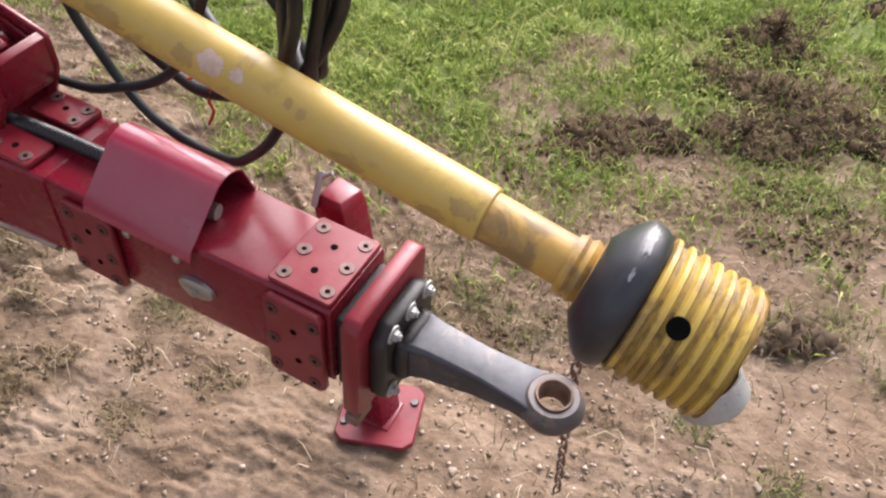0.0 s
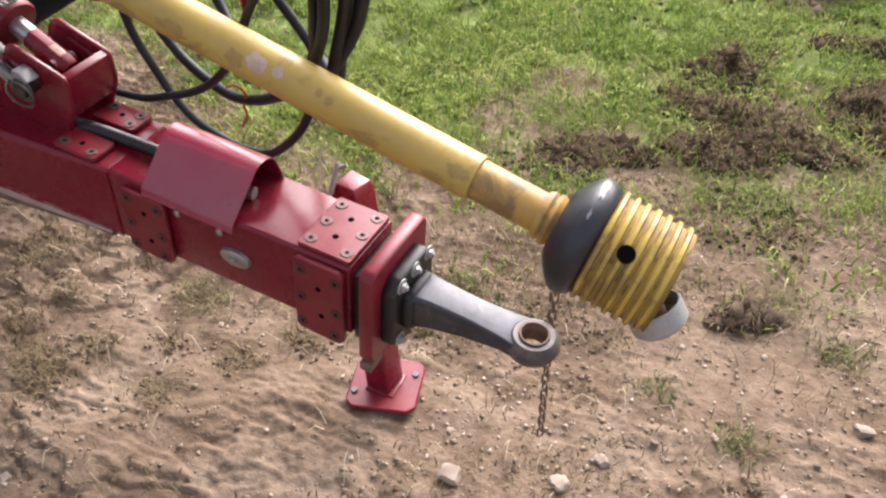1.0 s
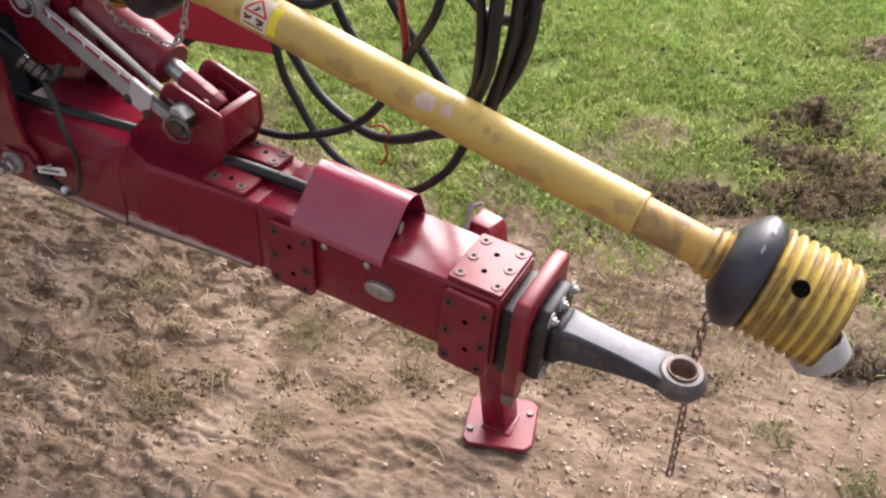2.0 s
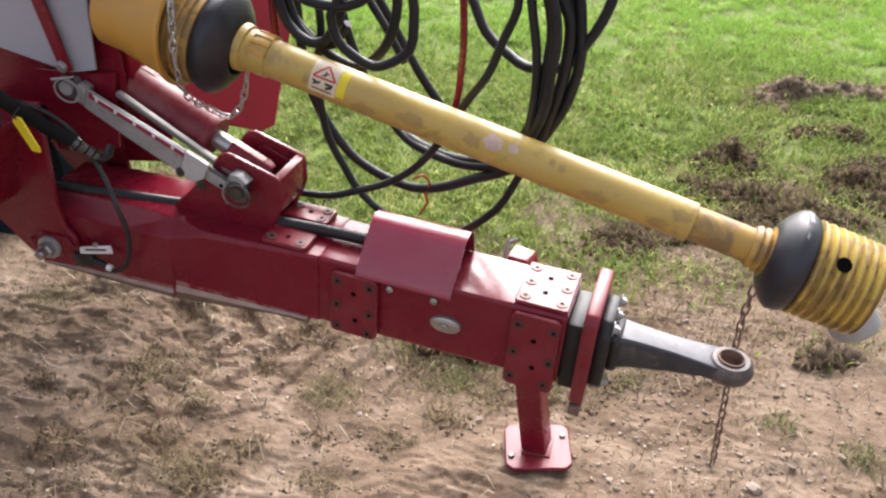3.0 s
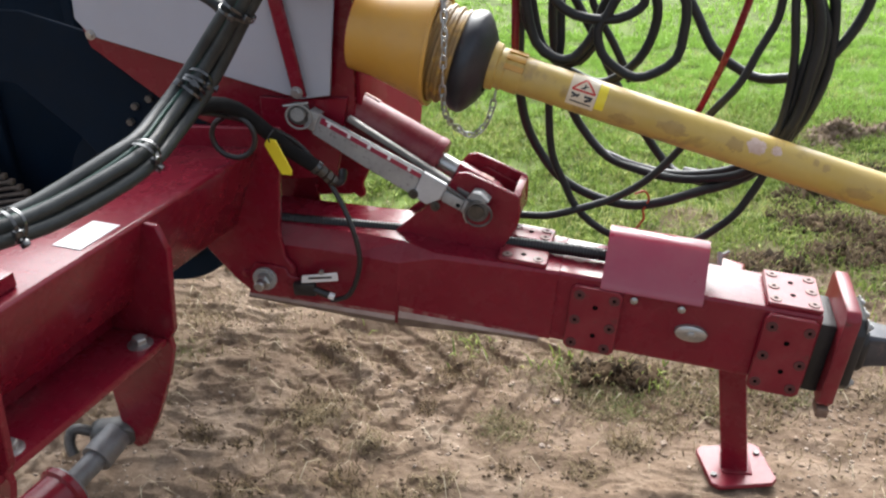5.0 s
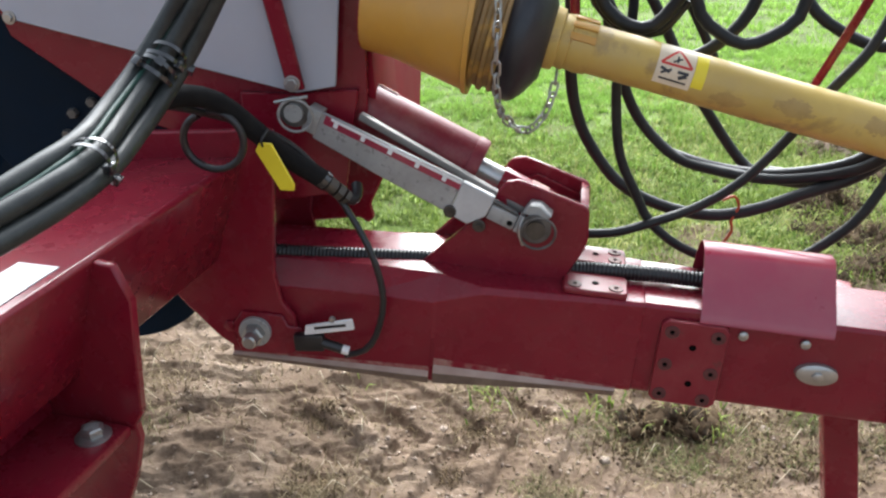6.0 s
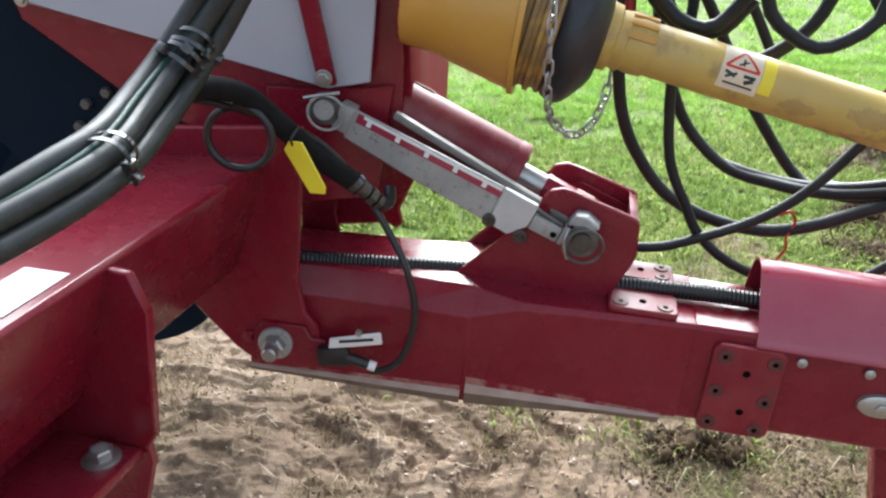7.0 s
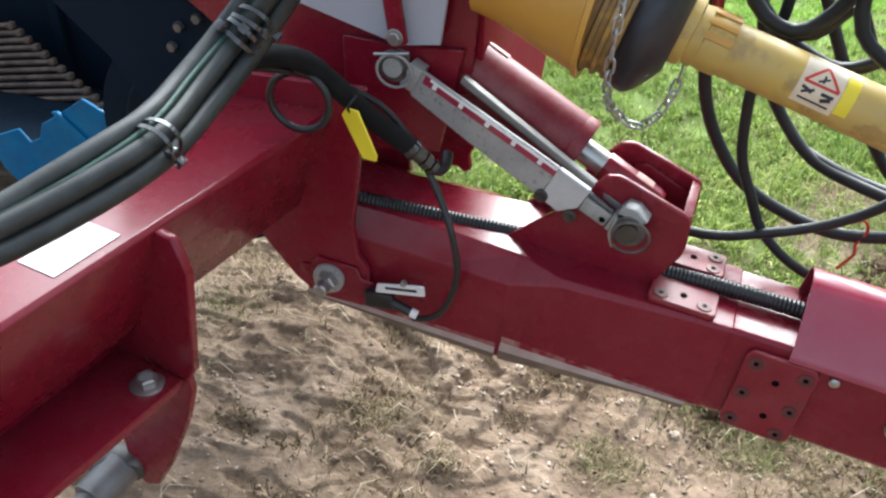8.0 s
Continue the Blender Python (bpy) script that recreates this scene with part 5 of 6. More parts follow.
for k in range(5):
    a = radians(-150 + 28 * k)
    part("clip_tooth", box(0.060, 0.102, -0.006, 0.006, 0.0425, 0.0465, 0.001), YELLOW_OLD, shaft, m=pose(0, 0, 0, math.degrees(a) + 100))
part("front_collar", lathe([(LEN - 0.022, 0.040), (LEN - 0.012, 0.044), (LEN - 0.006, 0.040), (LEN + 0.002, 0.046), (LEN + 0.010, 0.041), (LEN + 0.012, 0.052), (LEN + 0.024, 0.056)], 40), YELLOW_DIRTY, shaft)
bell = [(0.0, 0.056), (0.007, 0.070), (0.018, 0.088), (0.028, 0.0995), (0.035, 0.1035), (0.048, 0.102), (0.058, 0.097), (0.063, 0.088), (0.058, 0.080), (0.0, 0.052)]
part("front_rubber_boot", lathe([(LEN + 0.012 + a * 1.12, r * 0.99) for a, r in bell], 48, closed=True), RUBBER, shaft, "black rubber boot, worn shiny on top")


def ribbed(x0, x1, r0, r1, n, depth, wall=0.004):
    out = []
    for k in range(n):
        for f, d in ((0.0, 0), (0.18, depth), (0.5, depth), (0.68, 0), (0.98, 0)):
            t = (k + f) / n
            out.append((x0 + (x1 - x0) * t, r0 + (r1 - r0) * t + d))
    out.append((x1, r1 + depth * 0.6))
    return out + [(x1, r1 - wall), (x0, r0 - wall)]


fc = part("front_cone", lathe(ribbed(LEN + 0.082, LEN + 0.212, 0.0885, 0.0855, 7, 0.008), 64, closed=True), YELLOW_CONE, shaft, "bright yellow ribbed guard cone")
for k in range(7):
    gx0, gx1 = (LEN + 0.082 + 0.130 * (k + q) / 7 for q in (0.70, 0.97))
    gr = 0.0885 - 0.003 * (k + 0.83) / 7
    part("groove_dirt", lathe([(gx0, gr + 0.0002), (gx0 + 0.0015, gr + 0.0009), (gx1 - 0.0015, gr + 0.0009), (gx1, gr + 0.0002)], 64), GROOVE, fc, "brown dirt settled in the groove")
part("cone_hole", moved(lathe([(0, 0.0145), (0.002, 0.014)], 20), pose(0, 0, 0, 0, 0, 0)), HOLE, fc, "dark hole in the cone", m=T((LEN + 0.129, 0, 0)) @ pose(0, 0, 0, 43, 0, 0) @ T((0, 0, 0.0955)) @ OUT_UP)
yoke = part("yoke", lathe([(0.0, 0.044), (0.0, 0.0475), (0.003, 0.0485), (0.034, 0.0485), (0.042, 0.042), (0.042, 0.004), (0.030, 0.004), (0.028, 0.043)], 40, closed=True), GALV, shaft, "bare steel yoke cup sagging out of the cone", m=T((LEN + 0.209, -0.006, -0.057)) @ pose(0, 0, 0, 0, 42, -6))
part("rusty_core", lathe([(-0.04, 0.018), (0.0285, 0.018), (0.0285, 0.012)], 20), RUST, yoke)
# rear joint
part("rear_rubber_boot", lathe([(0.030 - a * 1.15, r * 1.09) for a, r in bell], 48, closed=True), RUBBER, shaft, "black rubber boot", m=T((0, 0, -0.007)))
part("rear_ribs", lathe(ribbed(-0.12, -0.032, 0.104, 0.098, 5, 0.006), 56, closed=True), YELLOW_DIRTY, shaft, "ribbed ochre sleeve", m=T((0, 0, -0.008)))
# warning sticker and wear marks, wrapped round the tube
def wrap(x0, x1, a0, a1, r, n=10, edge=0.0, seed=0):
    """A patch on the tube between two angles; its outline may be uneven."""
    rr = random.Random(seed)
    bm = bmesh.new()
    rows = []
    for k in range(n + 1):
        a = radians(a0 + (a1 - a0) * k / n)
        j0, j1 = rr.uniform(-1, 1) * edge, rr.uniform(-1, 1) * edge
        s = math.sin(math.pi * k / n) if edge else 1.0
        mid = (x0 + x1) / 2
        rows.append([bm.verts.new((mid + (x - mid) * (0.35 + 0.65 * s if edge else 1) + j, r * math.cos(a), r * math.sin(a))) for x, j in ((x0, j0), (x1, j1))])
    for p, q in zip(rows, rows[1:]):
        bm.faces.new((p[0], p[1], q[1], q[0]))
    return bm


R0 = 0.0405
stk = part("sticker", wrap(0.205, 0.265, 95, 200, R0 + 0.0004), STICKER, tube, "torn pale warning sticker")
part("yellow_band", wrap(0.266, 0.285, 110, 190, R0 + 0.0004), TAG, tube)
def stroke(x0, a0, x1, a1, w, r, n=8):
    """A straight printed stroke on the tube, from (x0, angle a0) to (x1, angle a1), w wide."""
    bm = bmesh.new()
    ux, ua = x1 - x0, radians(a1 - a0) * r
    k = math.hypot(ux, ua)
    px, pa = -ua / k * w / 2, ux / k * w / 2
    rows = []
    for i in range(n + 1):
        f = i / n
        rows.append([bm.verts.new((x0 + ux * f + s * px, r * math.cos(radians(a0) + (ua * f + s * pa) / r), r * math.sin(radians(a0) + (ua * f + s * pa) / r))) for s in (-1, 1)])
    for p, q in zip(rows, rows[1:]):
        bm.faces.new((p[0], p[1], q[1], q[0]))
    return bm


for q in ((0.211, 152, 0.261, 152), (0.211, 152, 0.236, 112), (0.261, 152, 0.236, 112)):
    part("triangle_edge", stroke(*q, 0.0042, R0 + 0.0008), BRIGHT_RED, stk)
for q, w in (((0.229, 146, 0.243, 134), 0.003), ((0.236, 146, 0.236, 130), 0.0035), ((0.212, 163, 0.228, 170), 0.005), ((0.214, 175, 0.230, 163), 0.004), ((0.240, 165, 0.258, 165), 0.005), ((0.243, 178, 0.256, 170), 0.006), ((0.213, 186, 0.258, 187), 0.003)):
    part("pictogram", stroke(*q, w, R0 + 0.0008), RUBBER, stk)


def ragged(x0, x1, a0, a1, r, seed, n=26):
    """A worn patch on the tube with a broken outline: small cells kept where noise allows, inside an oval."""
    bm = bmesh.new()
    v = {}
    for i in range(n):
        for j in range(n):
            fx, fy = (i + 0.5) / n * 2 - 1, (j + 0.5) / n * 2 - 1
            w = noise.noise(Vector((fx * 2.2 + seed * 7.3, fy * 2.2, seed))) + 0.6 * noise.noise(Vector((fx * 6 + seed, fy * 6, 3.0)))
            if fx * fx + fy * fy > 0.75 + 0.7 * w:
                continue
            q = []
            for di, dj in ((0, 0), (1, 0), (1, 1), (0, 1)):
                key = (i + di, j + dj)
                if key not in v:
                    a = radians(a0 + (a1 - a0) * key[1] / n)
                    v[key] = bm.verts.new((x0 + (x1 - x0) * key[0] / n, r * math.cos(a), r * math.sin(a)))
                q.append(v[key])
            bm.faces.new(q)
    return bm


for k, (x0, x1, a0, a1, mt) in enumerate([(0.583, 0.628, 118, 172, PINK_WHITE), (0.635, 0.659, 124, 158, PINK_WHITE), (0.722, 0.736, 124, 150, BROWN), (0.742, 0.760, 128, 158, BROWN), (0.545, 0.585, 135, 185, BROWN), (0.40, 0.47, 150, 195, BROWN),
                                          (0.80, 0.86, 165, 205, BROWN), (LEN - 0.19, LEN - 0.145, 125, 165, BROWN), (LEN - 0.23, LEN - 0.18, 170, 210, BROWN), (0.13, 0.19, 70, 84, BROWN), (0.30, 0.36, 175, 215, BROWN)]):
    part("scuff", ragged(x0, x1, a0, a1, R0 + 0.0004, k + 1), mt, tube)

# pale patches: scuffs, and the sheen on the boot's top painted in
for k, (x0, x1, a0, a1) in enumerate([(LEN + 0.046, LEN + 0.060, 66, 104), (LEN + 0.049, LEN + 0.055, 112, 124)]):
    part("boot_scuff_sheen", ragged(x0, x1, a0, a1, 0.1036, k + 31), SCUFF_SHEEN, shaft, "bright scuff with painted sheen on the rubber boot")

# fixed guard cone on the gearbox
guard = thing("gearbox_guard", T((0.212, 0.140, 1.204)) @ pose(0, 0, 0, 0, 10.5, -4), "smooth ochre plastic guard cone bolted to the red gearbox", "guard cone")
part("cone", lathe([(0.010, 0.080), (0.012, 0.085), (0.06, 0.090), (0.186, 0.122), (0.188, 0.128), (0.196, 0.128), (0.196, 0.118), (0.012, 0.078)], 56, closed=True), YELLOW_OLD, guard)
part("ear", box(0.187, 0.212, -0.016, 0.016, 0.118, 0.131, 0.003), YELLOW_OLD, guard)
part("mount_ring", lathe([(0.0095, 0.07), (0.0095, 0.085), (0.02, 0.085), (0.02, 0.07)], 40, closed=True), RED, guard)


# ---- chains ----
def link_mesh(length, width, r):
    path = []
    for k in range(20):
        a = 2 * math.pi * k / 20
        path.append(Vector(((length / 2 - width / 2) * (1 if math.cos(a) > 0 else -1) * min(1, abs(math.cos(a)) * 4) + math.cos(a) * width / 2, math.sin(a) * width / 2, 0)))
    bm = bmesh.new()
    rings = []
    for i, p in enumerate(path):
        way = (path[(i + 1) % 20] - path[i - 1]).normalized()
        side = way.cross(Vector((0, 0, 1)))
        rings.append([bm.verts.new(p + r * (math.cos(k * math.pi / 3) * side + math.sin(k * math.pi / 3) * Vector((0, 0, 1)))) for k in range(6)])
    for i in range(20):
        a, b = rings[i], rings[(i + 1) % 20]
        for k in range(6):
            bm.faces.new((a[k], a[(k + 1) % 6], b[(k + 1) % 6], b[k]))
    return bm


def chain(points, label, length=0.034, width=0.016, r=0.0026, mat=None, tilt=25):
    mat = mat or ZINC
    line = spline(points, 0.004)
    c = thing("chain", T(line[0]), label, "chain", "safety chains")
    me = mesh_of("link", link_mesh(length, width, r), mat)
    pitch, acc, last, n = length - 4 * r, 0.0, line[0], 0
    for p in line[1:]:
        if (p - last).length >= pitch:
            m = along(last + (p - last).normalized() * -r, p, tilt + 90 * (n % 2)) @ T((pitch / 2 + r, 0, 0))
            part("link", me, mat, c, m=T(-line[0]) @ m)
            last, n = p, n + 1
    return c


chain([(1.622, 0.124, 0.70), (1.612, 0.118, 0.64), (1.604, 0.112, 0.58), (1.600, 0.106, 0.40), (1.598, 0.100, 0.165)], "rusty safety chain hanging from the front cone towards the earth", 0.030, 0.014, 0.0024, RUST)
chain([(0.428, 0.08, 1.318), (0.434, 0.035, 1.290), (0.439, 0.006, 1.22), (0.434, -0.004, 1.13), (0.434, 0.015, 1.06), (0.446, 0.07, 1.010), (0.478, 0.088, 0.984), (0.508, 0.095, 1.008), (0.524, 0.10, 1.050), (0.530, 0.11, 1.085)], "steel safety chain looped under the rear boot", 0.0255, 0.0125, 0.0021)

# ---- hydraulic cylinder and its stroke gauge ----
C0, C1 = Vector((0.091, 0.205, 1.043)), Vector((0.505, 0.149, 0.834))
cyl = thing("hydraulic_cylinder", along(C0, C1), "wine-red hydraulic cylinder with a chromed rod between tower and drawbar", "hydraulic cylinder")
CL = (C1 - C0).length
barrel = part("barrel", lathe([(0.0, 0.048), (0.03, 0.052), (0.334, 0.052), (0.340, 0.049), (0.3405, 0.026)], 44), RED_DUSTY, cyl)
part("gland", lathe([(0.318, 0.0522), (0.3185, 0.0532), (0.3345, 0.0532), (0.340, 0.050)], 44), RED_DUSTY, barrel)
part("pale_lip", moved(loft([[(x, r * math.cos(a), r * math.sin(a)) for r in (0.0522, 0.0536 + 0.001 * math.sin(9 * x))for a in (1.05, 1.45) ] for x in (0.07, 0.10, 0.15)], bevel=0), pose(0, 0, 0)), CREAM_MOTTLED, barrel, "pale mottled strip along the barrel's upper edge")
part("piston_rod", lathe([(0.339, 0.0215), (0.385, 0.0215)], 28), ZINC, cyl, "short stretch of chromed piston rod")
part("rod_end", loft([[(x, r * math.cos(radians(45 * k + 22.5)), r * math.sin(radians(45 * k + 22.5))) for k in range(8)] for x, r in ((0.384, 0.0255), (CL + 0.018, 0.0255), (CL + 0.030, 0.022))], bevel=0.002), RED, cyl)
part("rod_eye", moved(lathe([(-0.027, 0.0155), (-0.027, 0.020), (0.027, 0.020), (0.027, 0.0155)], 28, closed=True), T((CL, 0, -0.006)) @ pose(0, 0, 0, 0, 0, 90)), RED, cyl)
part("rear_eye", moved(lathe([(-0.026, 0.018), (-0.026, 0.040), (0.026, 0.040), (0.026, 0.018)], 28, closed=True), T((-0.02, 0, 0)) @ pose(0, 0, 0, 0, 0, 90)), RED, cyl)
part("worn_patch", box(CL - 0.030, CL + 0.004, -0.010, 0.010, 0.0205, 0.0250, 0.002), CREAM_MOTTLED, cyl, "worn pale patch on the rod end")

G0, G1 = Vector((0.082, 0.112, 1.022)), Vector((0.494, 0.058, 0.824))
gauge = thing("stroke_gauge", along(G0, G1), "galvanised stroke gauge with a red and white notched scale", "gauge")
part("channel", plate([(0.045, 0.021), (0.315, 0.020), (0.315, -0.0475), (0.167, -0.041), (0.045, -0.031)], -0.012, -0.004, 0.002), GALV, gauge)
scale = part("scale", plate([(0.055, 0.019), (0.3145, 0.018), (0.3145, 0.002), (0.055, 0.003)], -0.0132, -0.0122, 0), RED_COVER, gauge, "red scale with white notches")
part("white_line", plate([(0.066, 0.0192), (0.3143, 0.0182), (0.3143, 0.0135), (0.066, 0.0145)], -0.0139, -0.0134, 0), WHITE, scale)
for k in range(5):
    gx = 0.073 + k * 0.0518
    part("notch", box(gx, gx + 0.008, -0.0147, -0.0143, 0.0055, 0.0197, 0), WHITE, scale)
part("white_cap", plate([(0.3155, 0.0205), (0.3765, 0.0190), (0.3765, -0.021), (0.353, -0.050), (0.3155, -0.0475)], -0.0142, -0.002, 0.002), PALE_ZINC, gauge, "pale end of the channel")
part("slide_tube", box(0.3768, 0.428, -0.010, 0.010, -0.026, 0.003, 0.004), GALV, gauge)
part("tube_hole", lathe([(0, 0.0052), (0.0006, 0.005)], 14), HOLE, gauge, m=T((0.4185, -0.0102, -0.014)) @ OUT_NEAR)
part("slide_rod", rod((0.3768, -0.004, 0.009), (0.424, -0.004, 0.006), 0.0045, 12), GREASY, gauge)
part("flat_pointer", loft([[(px, 0.013, pz - 0.0065), (px, 0.028, pz - 0.0065), (px, 0.028, pz + 0.0065), (px, 0.013, pz + 0.0065)] for px, pz in ((0.104, 0.033), (0.436, 0.0075))], bevel=0.002), DULL_ZINC, gauge, "flat dull steel pointer bar above the channel")
part("end_clip", join(box(0.4285, 0.438, -0.013, 0.012, -0.024, 0.010, 0.002), plate([(0.430, 0.016), (0.434, 0.036), (0.452, 0.042), (0.478, 0.034), (0.470, 0.022)], -0.017, 0.014, 0.002)), GALV, gauge)
part("head_clip", box(0.022, 0.048, -0.016, 0.014, -0.024, 0.022, 0.003), GALV, gauge)
for sx, sz in ((0.3165, -0.041), (0.373, -0.0415)):
    part("screw", join(washer(0.0115, 0.004, 0.005, 18), hex_head(0.006, 0.008)), DIRTY_STEEL, gauge, m=T((sx, -0.013, sz)) @ OUT_NEAR)
for n, (p, y) in enumerate(((G0, 0.10), (G1, 0.055))):
    pin = thing("clevis_pin", T((p.x, p.y - 0.012, p.z)), "zinc-plated pin with washer and spring ring", "pin", "pins of the cylinder")
    part("shank", rod((0, -0.014, 0), (0, 0.12, 0), 0.0165, 26), DIRTY_STEEL if n else GALV, pin)
    part("washer", washer(0.027, 0.014, 0.005, 34), GREASY, pin, m=T((0, -0.002, 0)) @ OUT_NEAR)
    part("spring_ring", ring(0.030 if n else 0.029, 0.0024, 36, 8), GREASY if n else GALV, pin, "sprung wire ring", m=T((0.004, -0.016, -0.004)) @ pose(0, 0, 0, 8, 6, -86))
    part("split_pin", sweep([(0.028, -0.012, 0.028), (0.0, -0.02, 0.026), (-0.03, -0.014, 0.02)] if n == 0 else [(-0.022, -0.014, -0.026), (-0.028, -0.018, 0.0), (-0.020, -0.012, 0.026)], 0.003, 8, 0.008), ZINC, pin)

# ---- hose bundle and cables on the frame ----
bundle = thing("hose_bundle", T((0, 0, 0)), "bundle of dusty black hydraulic hoses bound with cable ties", "hose bundle")
core = [Vector(p) for p in ((0.265, -0.15, 1.56), (0.165, -0.155, 1.42), (0.080, -0.161, 1.302), (0.018, -0.165, 1.22), (-0.019, -0.192, 1.167), (-0.036, -0.278, 1.126), (-0.041, -0.392, 1.101), (-0.098, -0.535, 1.080), (-0.145, -0.635, 1.077), (-0.225, -0.80, 1.095), (-0.32, -1.0, 1.12))]
line = spline(core, 0.02)
offs = [(-0.027, 0.006), (0.004, 0.012), (0.031, 0.001), (-0.010, -0.017), (0.0195, 0.0165)]
for k, (a, b) in enumerate(offs):
    pts = []
    for i, p in enumerate(line):
        way = (line[min(i + 1, len(line) - 1)] - line[max(i - 1, 0)]).normalized()
        side = way.cross(Vector((0.75, -0.5, 0.55))).normalized()
        up = side.cross(way)
        w = (0.98 + 0.10 * math.sin(i * 0.35 + k)) * (0.60 + 0.28 * min(1.0, max(0.0, (i - 14) / 12)) - 0.24 * min(1.0, max(0.0, (i - 34) / 10)))
        pts.append(p + side * a * w + up * b * w)
    part("hose", sweep(pts, (0.0133, 0.0136, 0.0128, 0.0118, 0.0040)[k], 12, raw=True), GREEN_HOSE if k == 4 else HOSE_GREY, bundle, "thin dark green hose" if k == 4 else "")


def cable_tie(where, turns):
    best = min(range(len(line)), key=lambda i: (line[i] - Vector(where)).length)
    way = (line[best + 1] - line[best - 1]).normalized()
    for k in range(turns):
        m = along(line[best], line[best] + way) @ T((0.010 * k - 0.005 * turns, 0, 0)) @ pose(0, 0, 0, 30, 7 * (k % 2) - 3, 9 - 7 * k)
        part("cable_tie", moved(lathe([(-0.0029, 1.0), (-0.0029, 1.04), (0.0029, 1.04), (0.0029, 1.0)], 36, closed=True), Matrix.Diagonal((1, 0.039, 0.0285, 1))), TIE, bundle, "glossy black cable tie", m=m)
        part("tie_head", box(-0.006, 0.006, -0.006, 0.006, -0.004, 0.010, 0.001), TIE, bundle, m=m @ pose(0, 0, 0, 200 + 40 * k) @ T((0, 0, 0.032)))


for where, turns in (((0.080, -0.161, 1.302), 2), ((-0.019, -0.192, 1.167), 4), ((-0.041, -0.392, 1.101), 2), ((-0.145, -0.635, 1.077), 2)):
    cable_tie(where, turns)
single("branch_hose", sweep([(-0.10, 0.02, 1.52), (-0.11, -0.02, 1.44), (-0.09, -0.08, 1.385), (-0.02, -0.13, 1.345), (0.042, -0.155, 1.315), (0.062, -0.16, 1.28)], 0.0115, 12), HOSE, T((0, 0, 0)), "thinner black hose branching off the bundle", "hose", "hoses on the frame")
jacket = thing("jacketed_hose", T((0, 0, 0)), "black hose in a textile sleeve running to the cylinder fitting", "hose", "hoses on the frame")
part("hose", sweep([(-0.03, -0.17, 1.12), (-0.01, -0.13, 1.115), (0.022, -0.095, 1.094), (0.058, -0.062, 1.042), (0.096, -0.03, 0.985), (0.135, -0.01, 0.946), (0.152, -0.004, 0.93)], 0.0162, 14), TEXTILE, jacket)
part("end_band", rod((0.1435, -0.007, 0.940), (0.150, -0.005, 0.932), 0.0172, 16), TIE, jacket)
fit = thing("hose_fitting", along((0.152, -0.004, 0.93), (0.205, 0.02, 0.868)), "dirty steel hose fitting with hexagon nuts and a black elbow", "hose fitting")
part("ferrule", lathe([(0.0, 0.013), (0.016, 0.013), (0.018, 0.010)], 18), DIRTY_STEEL, fit)
part("nut", hex_head(0.0145, 0.014, 0.020), DIRTY_STEEL, fit)
part("nut", hex_head(0.0135, 0.010, 0.037), DIRTY_STEEL, fit)
part("elbow", sweep([(0.044, 0, 0), (0.056, 0.004, 0.002), (0.061, 0.016, 0.012), (0.056, 0.034, 0.024)], 0.0095, 12), BLACK, fit)
single("sensor_cable", sweep([(-0.035, -0.19, 1.12), (-0.01, -0.12, 1.09), (0.03, -0.05, 1.05), (0.09, 0.0, 1.00), (0.14, 0.015, 0.935), (0.188, 0.0, 0.862), (0.222, -0.025, 0.80), (0.233, -0.025, 0.72), (0.215, -0.025, 0.65), (0.19, -0.025, 0.618), (0.155, -0.024, 0.607)], 0.0058, 10), BLACK, T((0, 0, 0)), "thin black cable running down to the sensor at the hinge", "cable", "cables on the frame")
loop_pts = [(0.008 + 0.046 * math.cos(radians(a)), -0.100 + 0.00002 * a, 1.036 + 0.045 * math.sin(radians(a))) for a in range(-250, 111, 20)]
single("cable_loop", sweep(loop_pts, 0.0058, 10), BLACK, T((0, 0, 0)), "spare loop of thin black cable", "cable", "cables on the frame")
tag = thing("cable_tag", T((0.092, -0.080, 0.985)) @ pose(0, 0, 0, 0, -24, -12), "yellow plastic tag hanging on the black hose", "tag")
part("plate", plate([(-0.018, 0.036), (-0.004, 0.045), (0.014, 0.036), (0.016, -0.036), (0.010, -0.045), (-0.012, -0.036)], -0.002, 0.002, 0.001), TAG, tag)
part("strap", sweep([(-0.002, 0, 0.036), (0.002, -0.004, 0.046), (0.012, 0.012, 0.056)], 0.002, 8, 0.004), BLACK, tag)
conduit_line = [(-0.06, 0.10, 0.760), (0.05, 0.10, 0.752), (0.20, 0.105, 0.742), (0.34, 0.11, 0.732), (0.47, 0.105, 0.720), (0.60, 0.10, 0.716), (0.70, 0.095, 0.710), (0.80, 0.09, 0.700), (0.90, 0.085, 0.688)]
cl = spline(conduit_line, 0.0034)
ribbed_hose = thing("corrugated_hose", T((0, 0, 0)), "thick black corrugated hose lying along the top of the drawbar", "hose", "hoses on the frame")
part("tube", sweep(cl, 0.0140, 14, raw=True, ripple=0.0007), BLACK, ribbed_hose)
part("end_cuff", rod(cl[-6], cl[-1], 0.0150, 16), TIE, ribbed_hose)
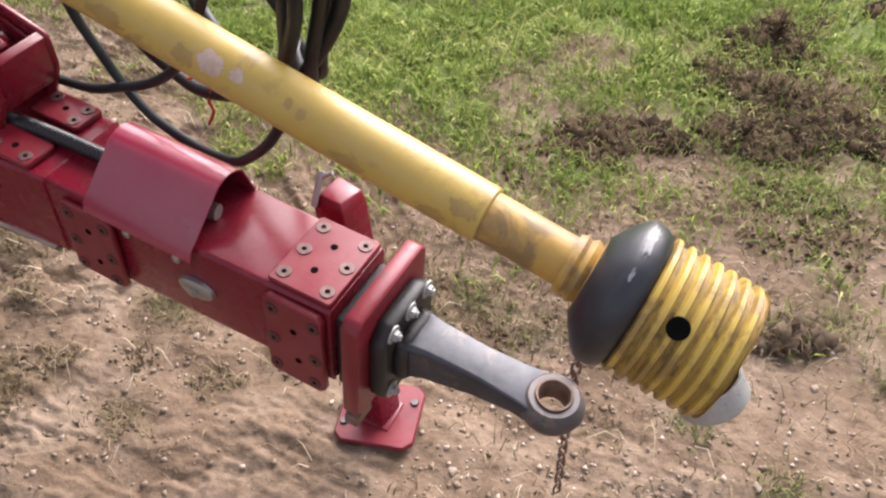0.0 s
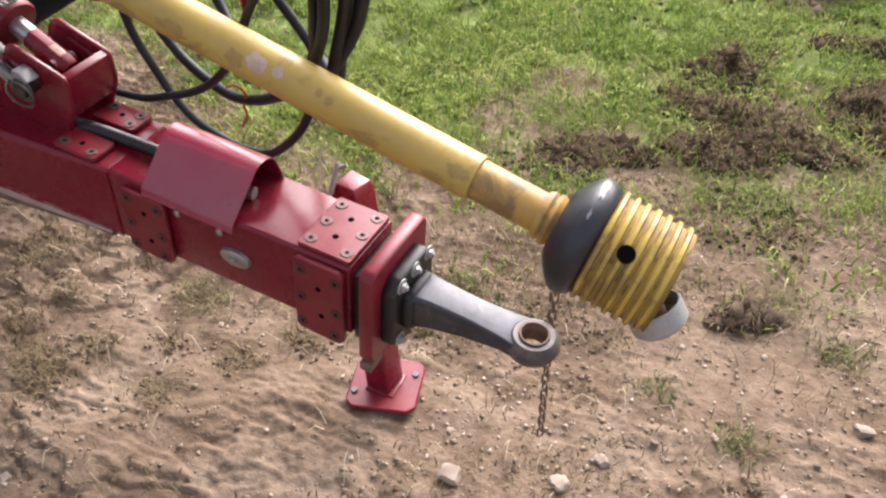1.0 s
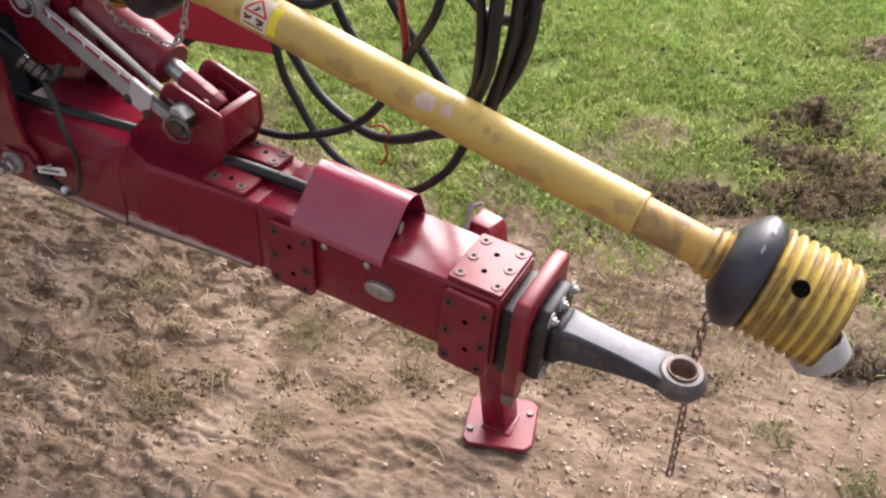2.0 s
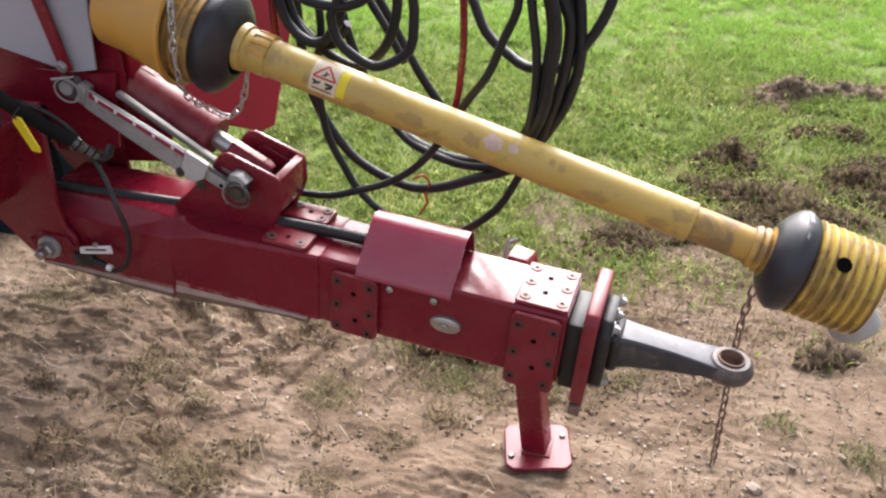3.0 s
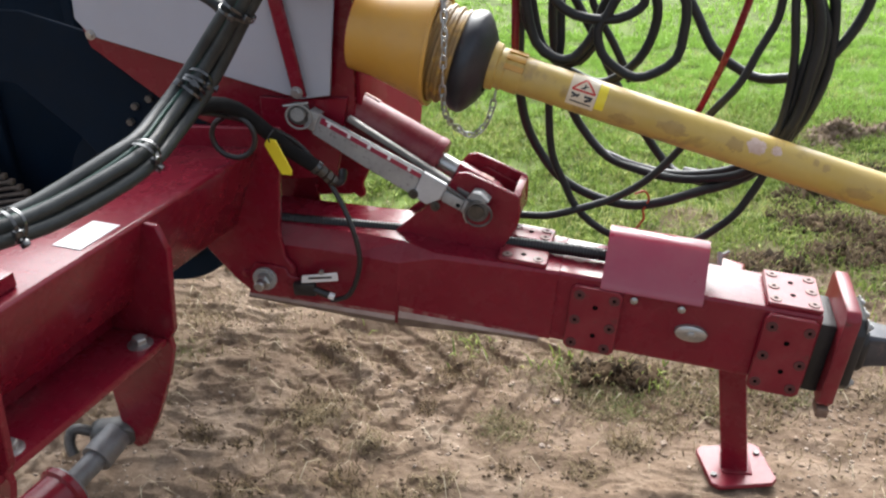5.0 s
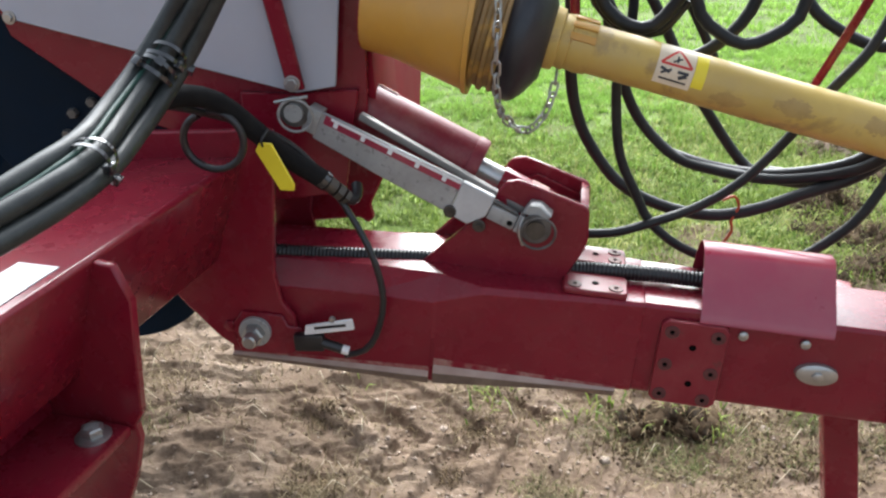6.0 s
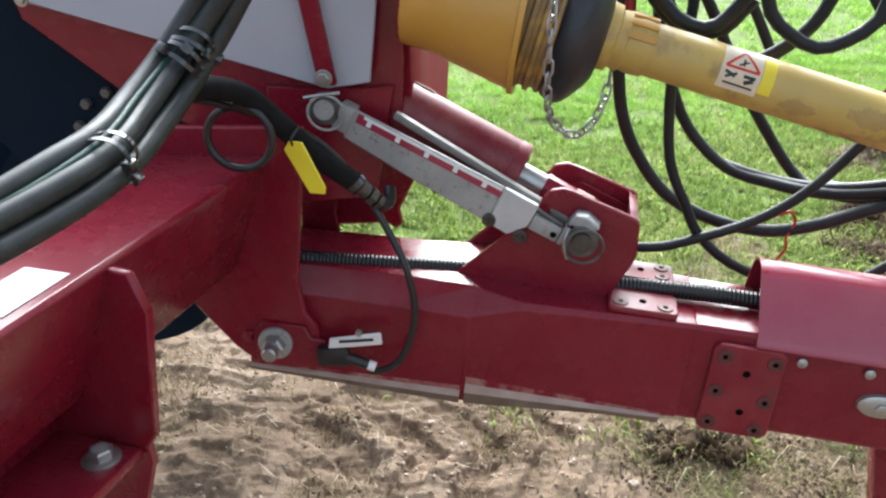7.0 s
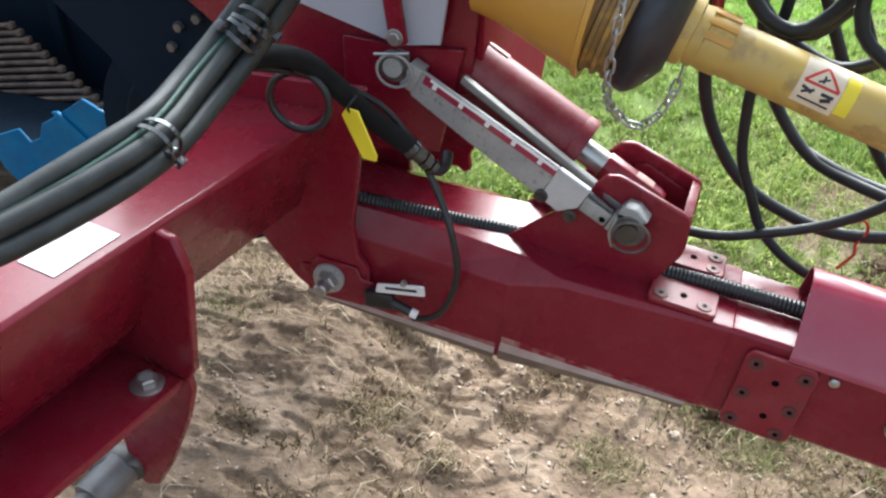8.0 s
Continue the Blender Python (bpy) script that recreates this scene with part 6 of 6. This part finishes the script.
# ---- parts below and behind the frame ----
pipe = thing("lower_link", T((0, 0, 0)), "grey cast link end in a red tube under the frame", "linkage")
part("red_tube", moved(lathe([(0, 0.052), (0.36, 0.052), (0.365, 0.060), (0.378, 0.060), (0.378, 0.035)], 32), along((-0.40, -0.86, 0.38), (-0.295, -0.50, 0.40))), RED, pipe)
part("tube_ring", moved(lathe([(0.379, 0.030), (0.379, 0.054), (0.386, 0.052), (0.386, 0.030)], 28, closed=True), along((-0.40, -0.86, 0.38), (-0.295, -0.50, 0.40))), GREY_CAST, pipe)
part("link_rod", join(rod((-0.295, -0.50, 0.40), (-0.262, -0.40, 0.422), 0.024, 20), rod((-0.268, -0.42, 0.418), (-0.255, -0.35, 0.430), 0.034, 20)), GREY_CAST, pipe)
part("clamp", moved(plate(rect(0.050, 0.030, 0.016), -0.022, 0.022, 0.006), T((-0.262, -0.345, 0.432)) @ pose(0, 0, 0, 10, 0, 20)), GREASY, pipe)
part("claw", sweep([(-0.30, -0.36, 0.44), (-0.335, -0.375, 0.455), (-0.345, -0.39, 0.43), (-0.335, -0.40, 0.405)], 0.012, 10, 0.01), GREASY, pipe)

rotor = thing("rotor_drum", T((-0.42, 0.62, 0.70)), "dusty navy-blue rotor drum behind the frame, shade put into its dark colour", "rotor")
part("drum", moved(lathe([(-0.33, 0.20), (-0.33, 0.25), (-0.30, 0.252), (0.45, 0.252), (0.45, 0.2)], 48), pose(0, 0, 0, 0, 0, 90)), BLUE_SHADED, rotor)
part("side_disc", moved(lathe([(-0.345, 0.0), (-0.345, 0.18), (-0.335, 0.19)], 40), pose(0, 0, 0, 0, 0, 90)), BLUE_SHADED, rotor)
housing = thing("blue_housing", T((0, 0, 0)), "blue sheet housing with the tower's shade in its dark colour", "housing")
part("side_sheet", plate([(-1.6, 1.26), (-0.60, 1.235), (-0.35, 1.16), (0.0, 1.03), (-0.06, 0.85), (-0.25, 0.72), (-0.42, 0.80), (-0.52, 0.93), (-0.66, 1.06), (-1.6, 1.14)], 0.16, 0.17, 0.002), BLUE_SHADED, housing)
for bx, bz in ((-0.35, 1.01), (-0.31, 1.03), (-0.37, 0.97)):
    part("bolt", hex_head(0.010, 0.012), GREASY, housing, m=T((bx, 0.159, bz)) @ OUT_NEAR)
hull = thing("hopper", T((0, 0, 0)), "blue body of the machine behind its roller, shade in its dark colour", "hopper")
part("wall", box(-4.5, -1.15, 1.50, 1.56, 0.03, 1.22, 0.01), BLUE_SHADED, hull)
part("floor_sheet", loft([[(-4.5, 0.75, 0.30), (-4.5, 1.50, 0.10), (-4.5, 1.50, 0.08), (-4.5, 0.75, 0.28)], [(-0.95, 0.75, 0.30), (-1.05, 1.50, 0.10), (-1.05, 1.50, 0.08), (-0.95, 0.75, 0.28)]]), BLUE_SHADED, hull)
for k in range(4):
    part("rib", box(-1.35 - 0.45 * k, -1.31 - 0.45 * k, 1.455, 1.499, 0.12, 1.20, 0.004), BLUE_SHADED, hull)


def sheet_quad(a, b, c, d, t=0.008):
    """A flat sheet between four corners, t thick."""
    n = (Vector(b) - Vector(a)).cross(Vector(d) - Vector(a)).normalized() * t
    q = [Vector(p) for p in (a, b, c, d)]
    return loft([q, [p + n for p in q]], bevel=0.002)


brackets = thing("blue_brackets", T((0, 0, 0)), "bright blue bent sheet brackets under the tower", "bracket")
part("upper_sheet", plate([(-1.17, 0.45), (-1.08, 0.51), (-0.98, 0.46), (-0.96, 0.43), (-0.80, 0.36), (-0.66, 0.40), (-0.70, 0.33), (-0.95, 0.22), (-1.07, 0.34)], 0.70, 0.71, 0.002), BLUE, brackets)
part("lower_sheet", plate([(-1.25, 0.40), (-1.175, 0.447), (-1.075, 0.345), (-1.10, 0.20), (-1.37, 0.15), (-1.44, 0.22), (-1.46, 0.32), (-1.34, 0.37), (-1.31, 0.33), (-1.27, 0.35)], 0.705, 0.715, 0.002), BLUE, brackets)
part("fold", sheet_quad((-1.19, 0.69, 0.455), (-1.17, 0.69, 0.46), (-1.06, 0.69, 0.36), (-1.075, 0.69, 0.352), 0.012), BLUE, brackets)
part("lug", sheet_quad((-1.33, 0.67, 0.20), (-1.27, 0.67, 0.25), (-1.17, 0.67, 0.24), (-1.22, 0.67, 0.17)), RED_COVER, brackets)
part("front_strip", plate([(-0.92, 0.165), (-0.715, 0.300), (-0.71, 0.40), (-0.95, 0.30)], 0.50, 0.508, 0.002), TEAL, brackets, "teal strip")
part("front_strip", plate([(-0.708, 0.305), (-0.63, 0.352), (-0.50, 0.375), (-0.52, 0.44), (-0.70, 0.40)], 0.498, 0.506, 0.002), TEAL, brackets, "teal strip")
roller = thing("packer_roller", T((0, 0, 0)), "roller cage of brown steel bars under the machine", "roller")
for k in range(12):
    f = k / 8
    e = Vector((-1.85, 1.31, 0.41)).lerp(Vector((-1.58, 1.27, 0.24)), f)
    part("bar", rod(e, e + Vector((-0.62, -0.02, -0.10)), 0.0105, 10), TINE, roller)
    part("bar_end", box(-0.012, 0.012, -0.014, 0.014, -0.012, 0.012, 0.004), TINE, roller, m=T(e))
rear_tube = thing("rear_drive_guard", along((-1.6, 0.30, 1.345), (-0.50, 0.30, 1.325)), "ochre plastic guard tube of the second drive shaft", "guard tube")
part("tube", lathe([(0, 0.07), (0.98, 0.075), (1.04, 0.078), (1.04, 0.05)], 36), YELLOW_OLD, rear_tube)
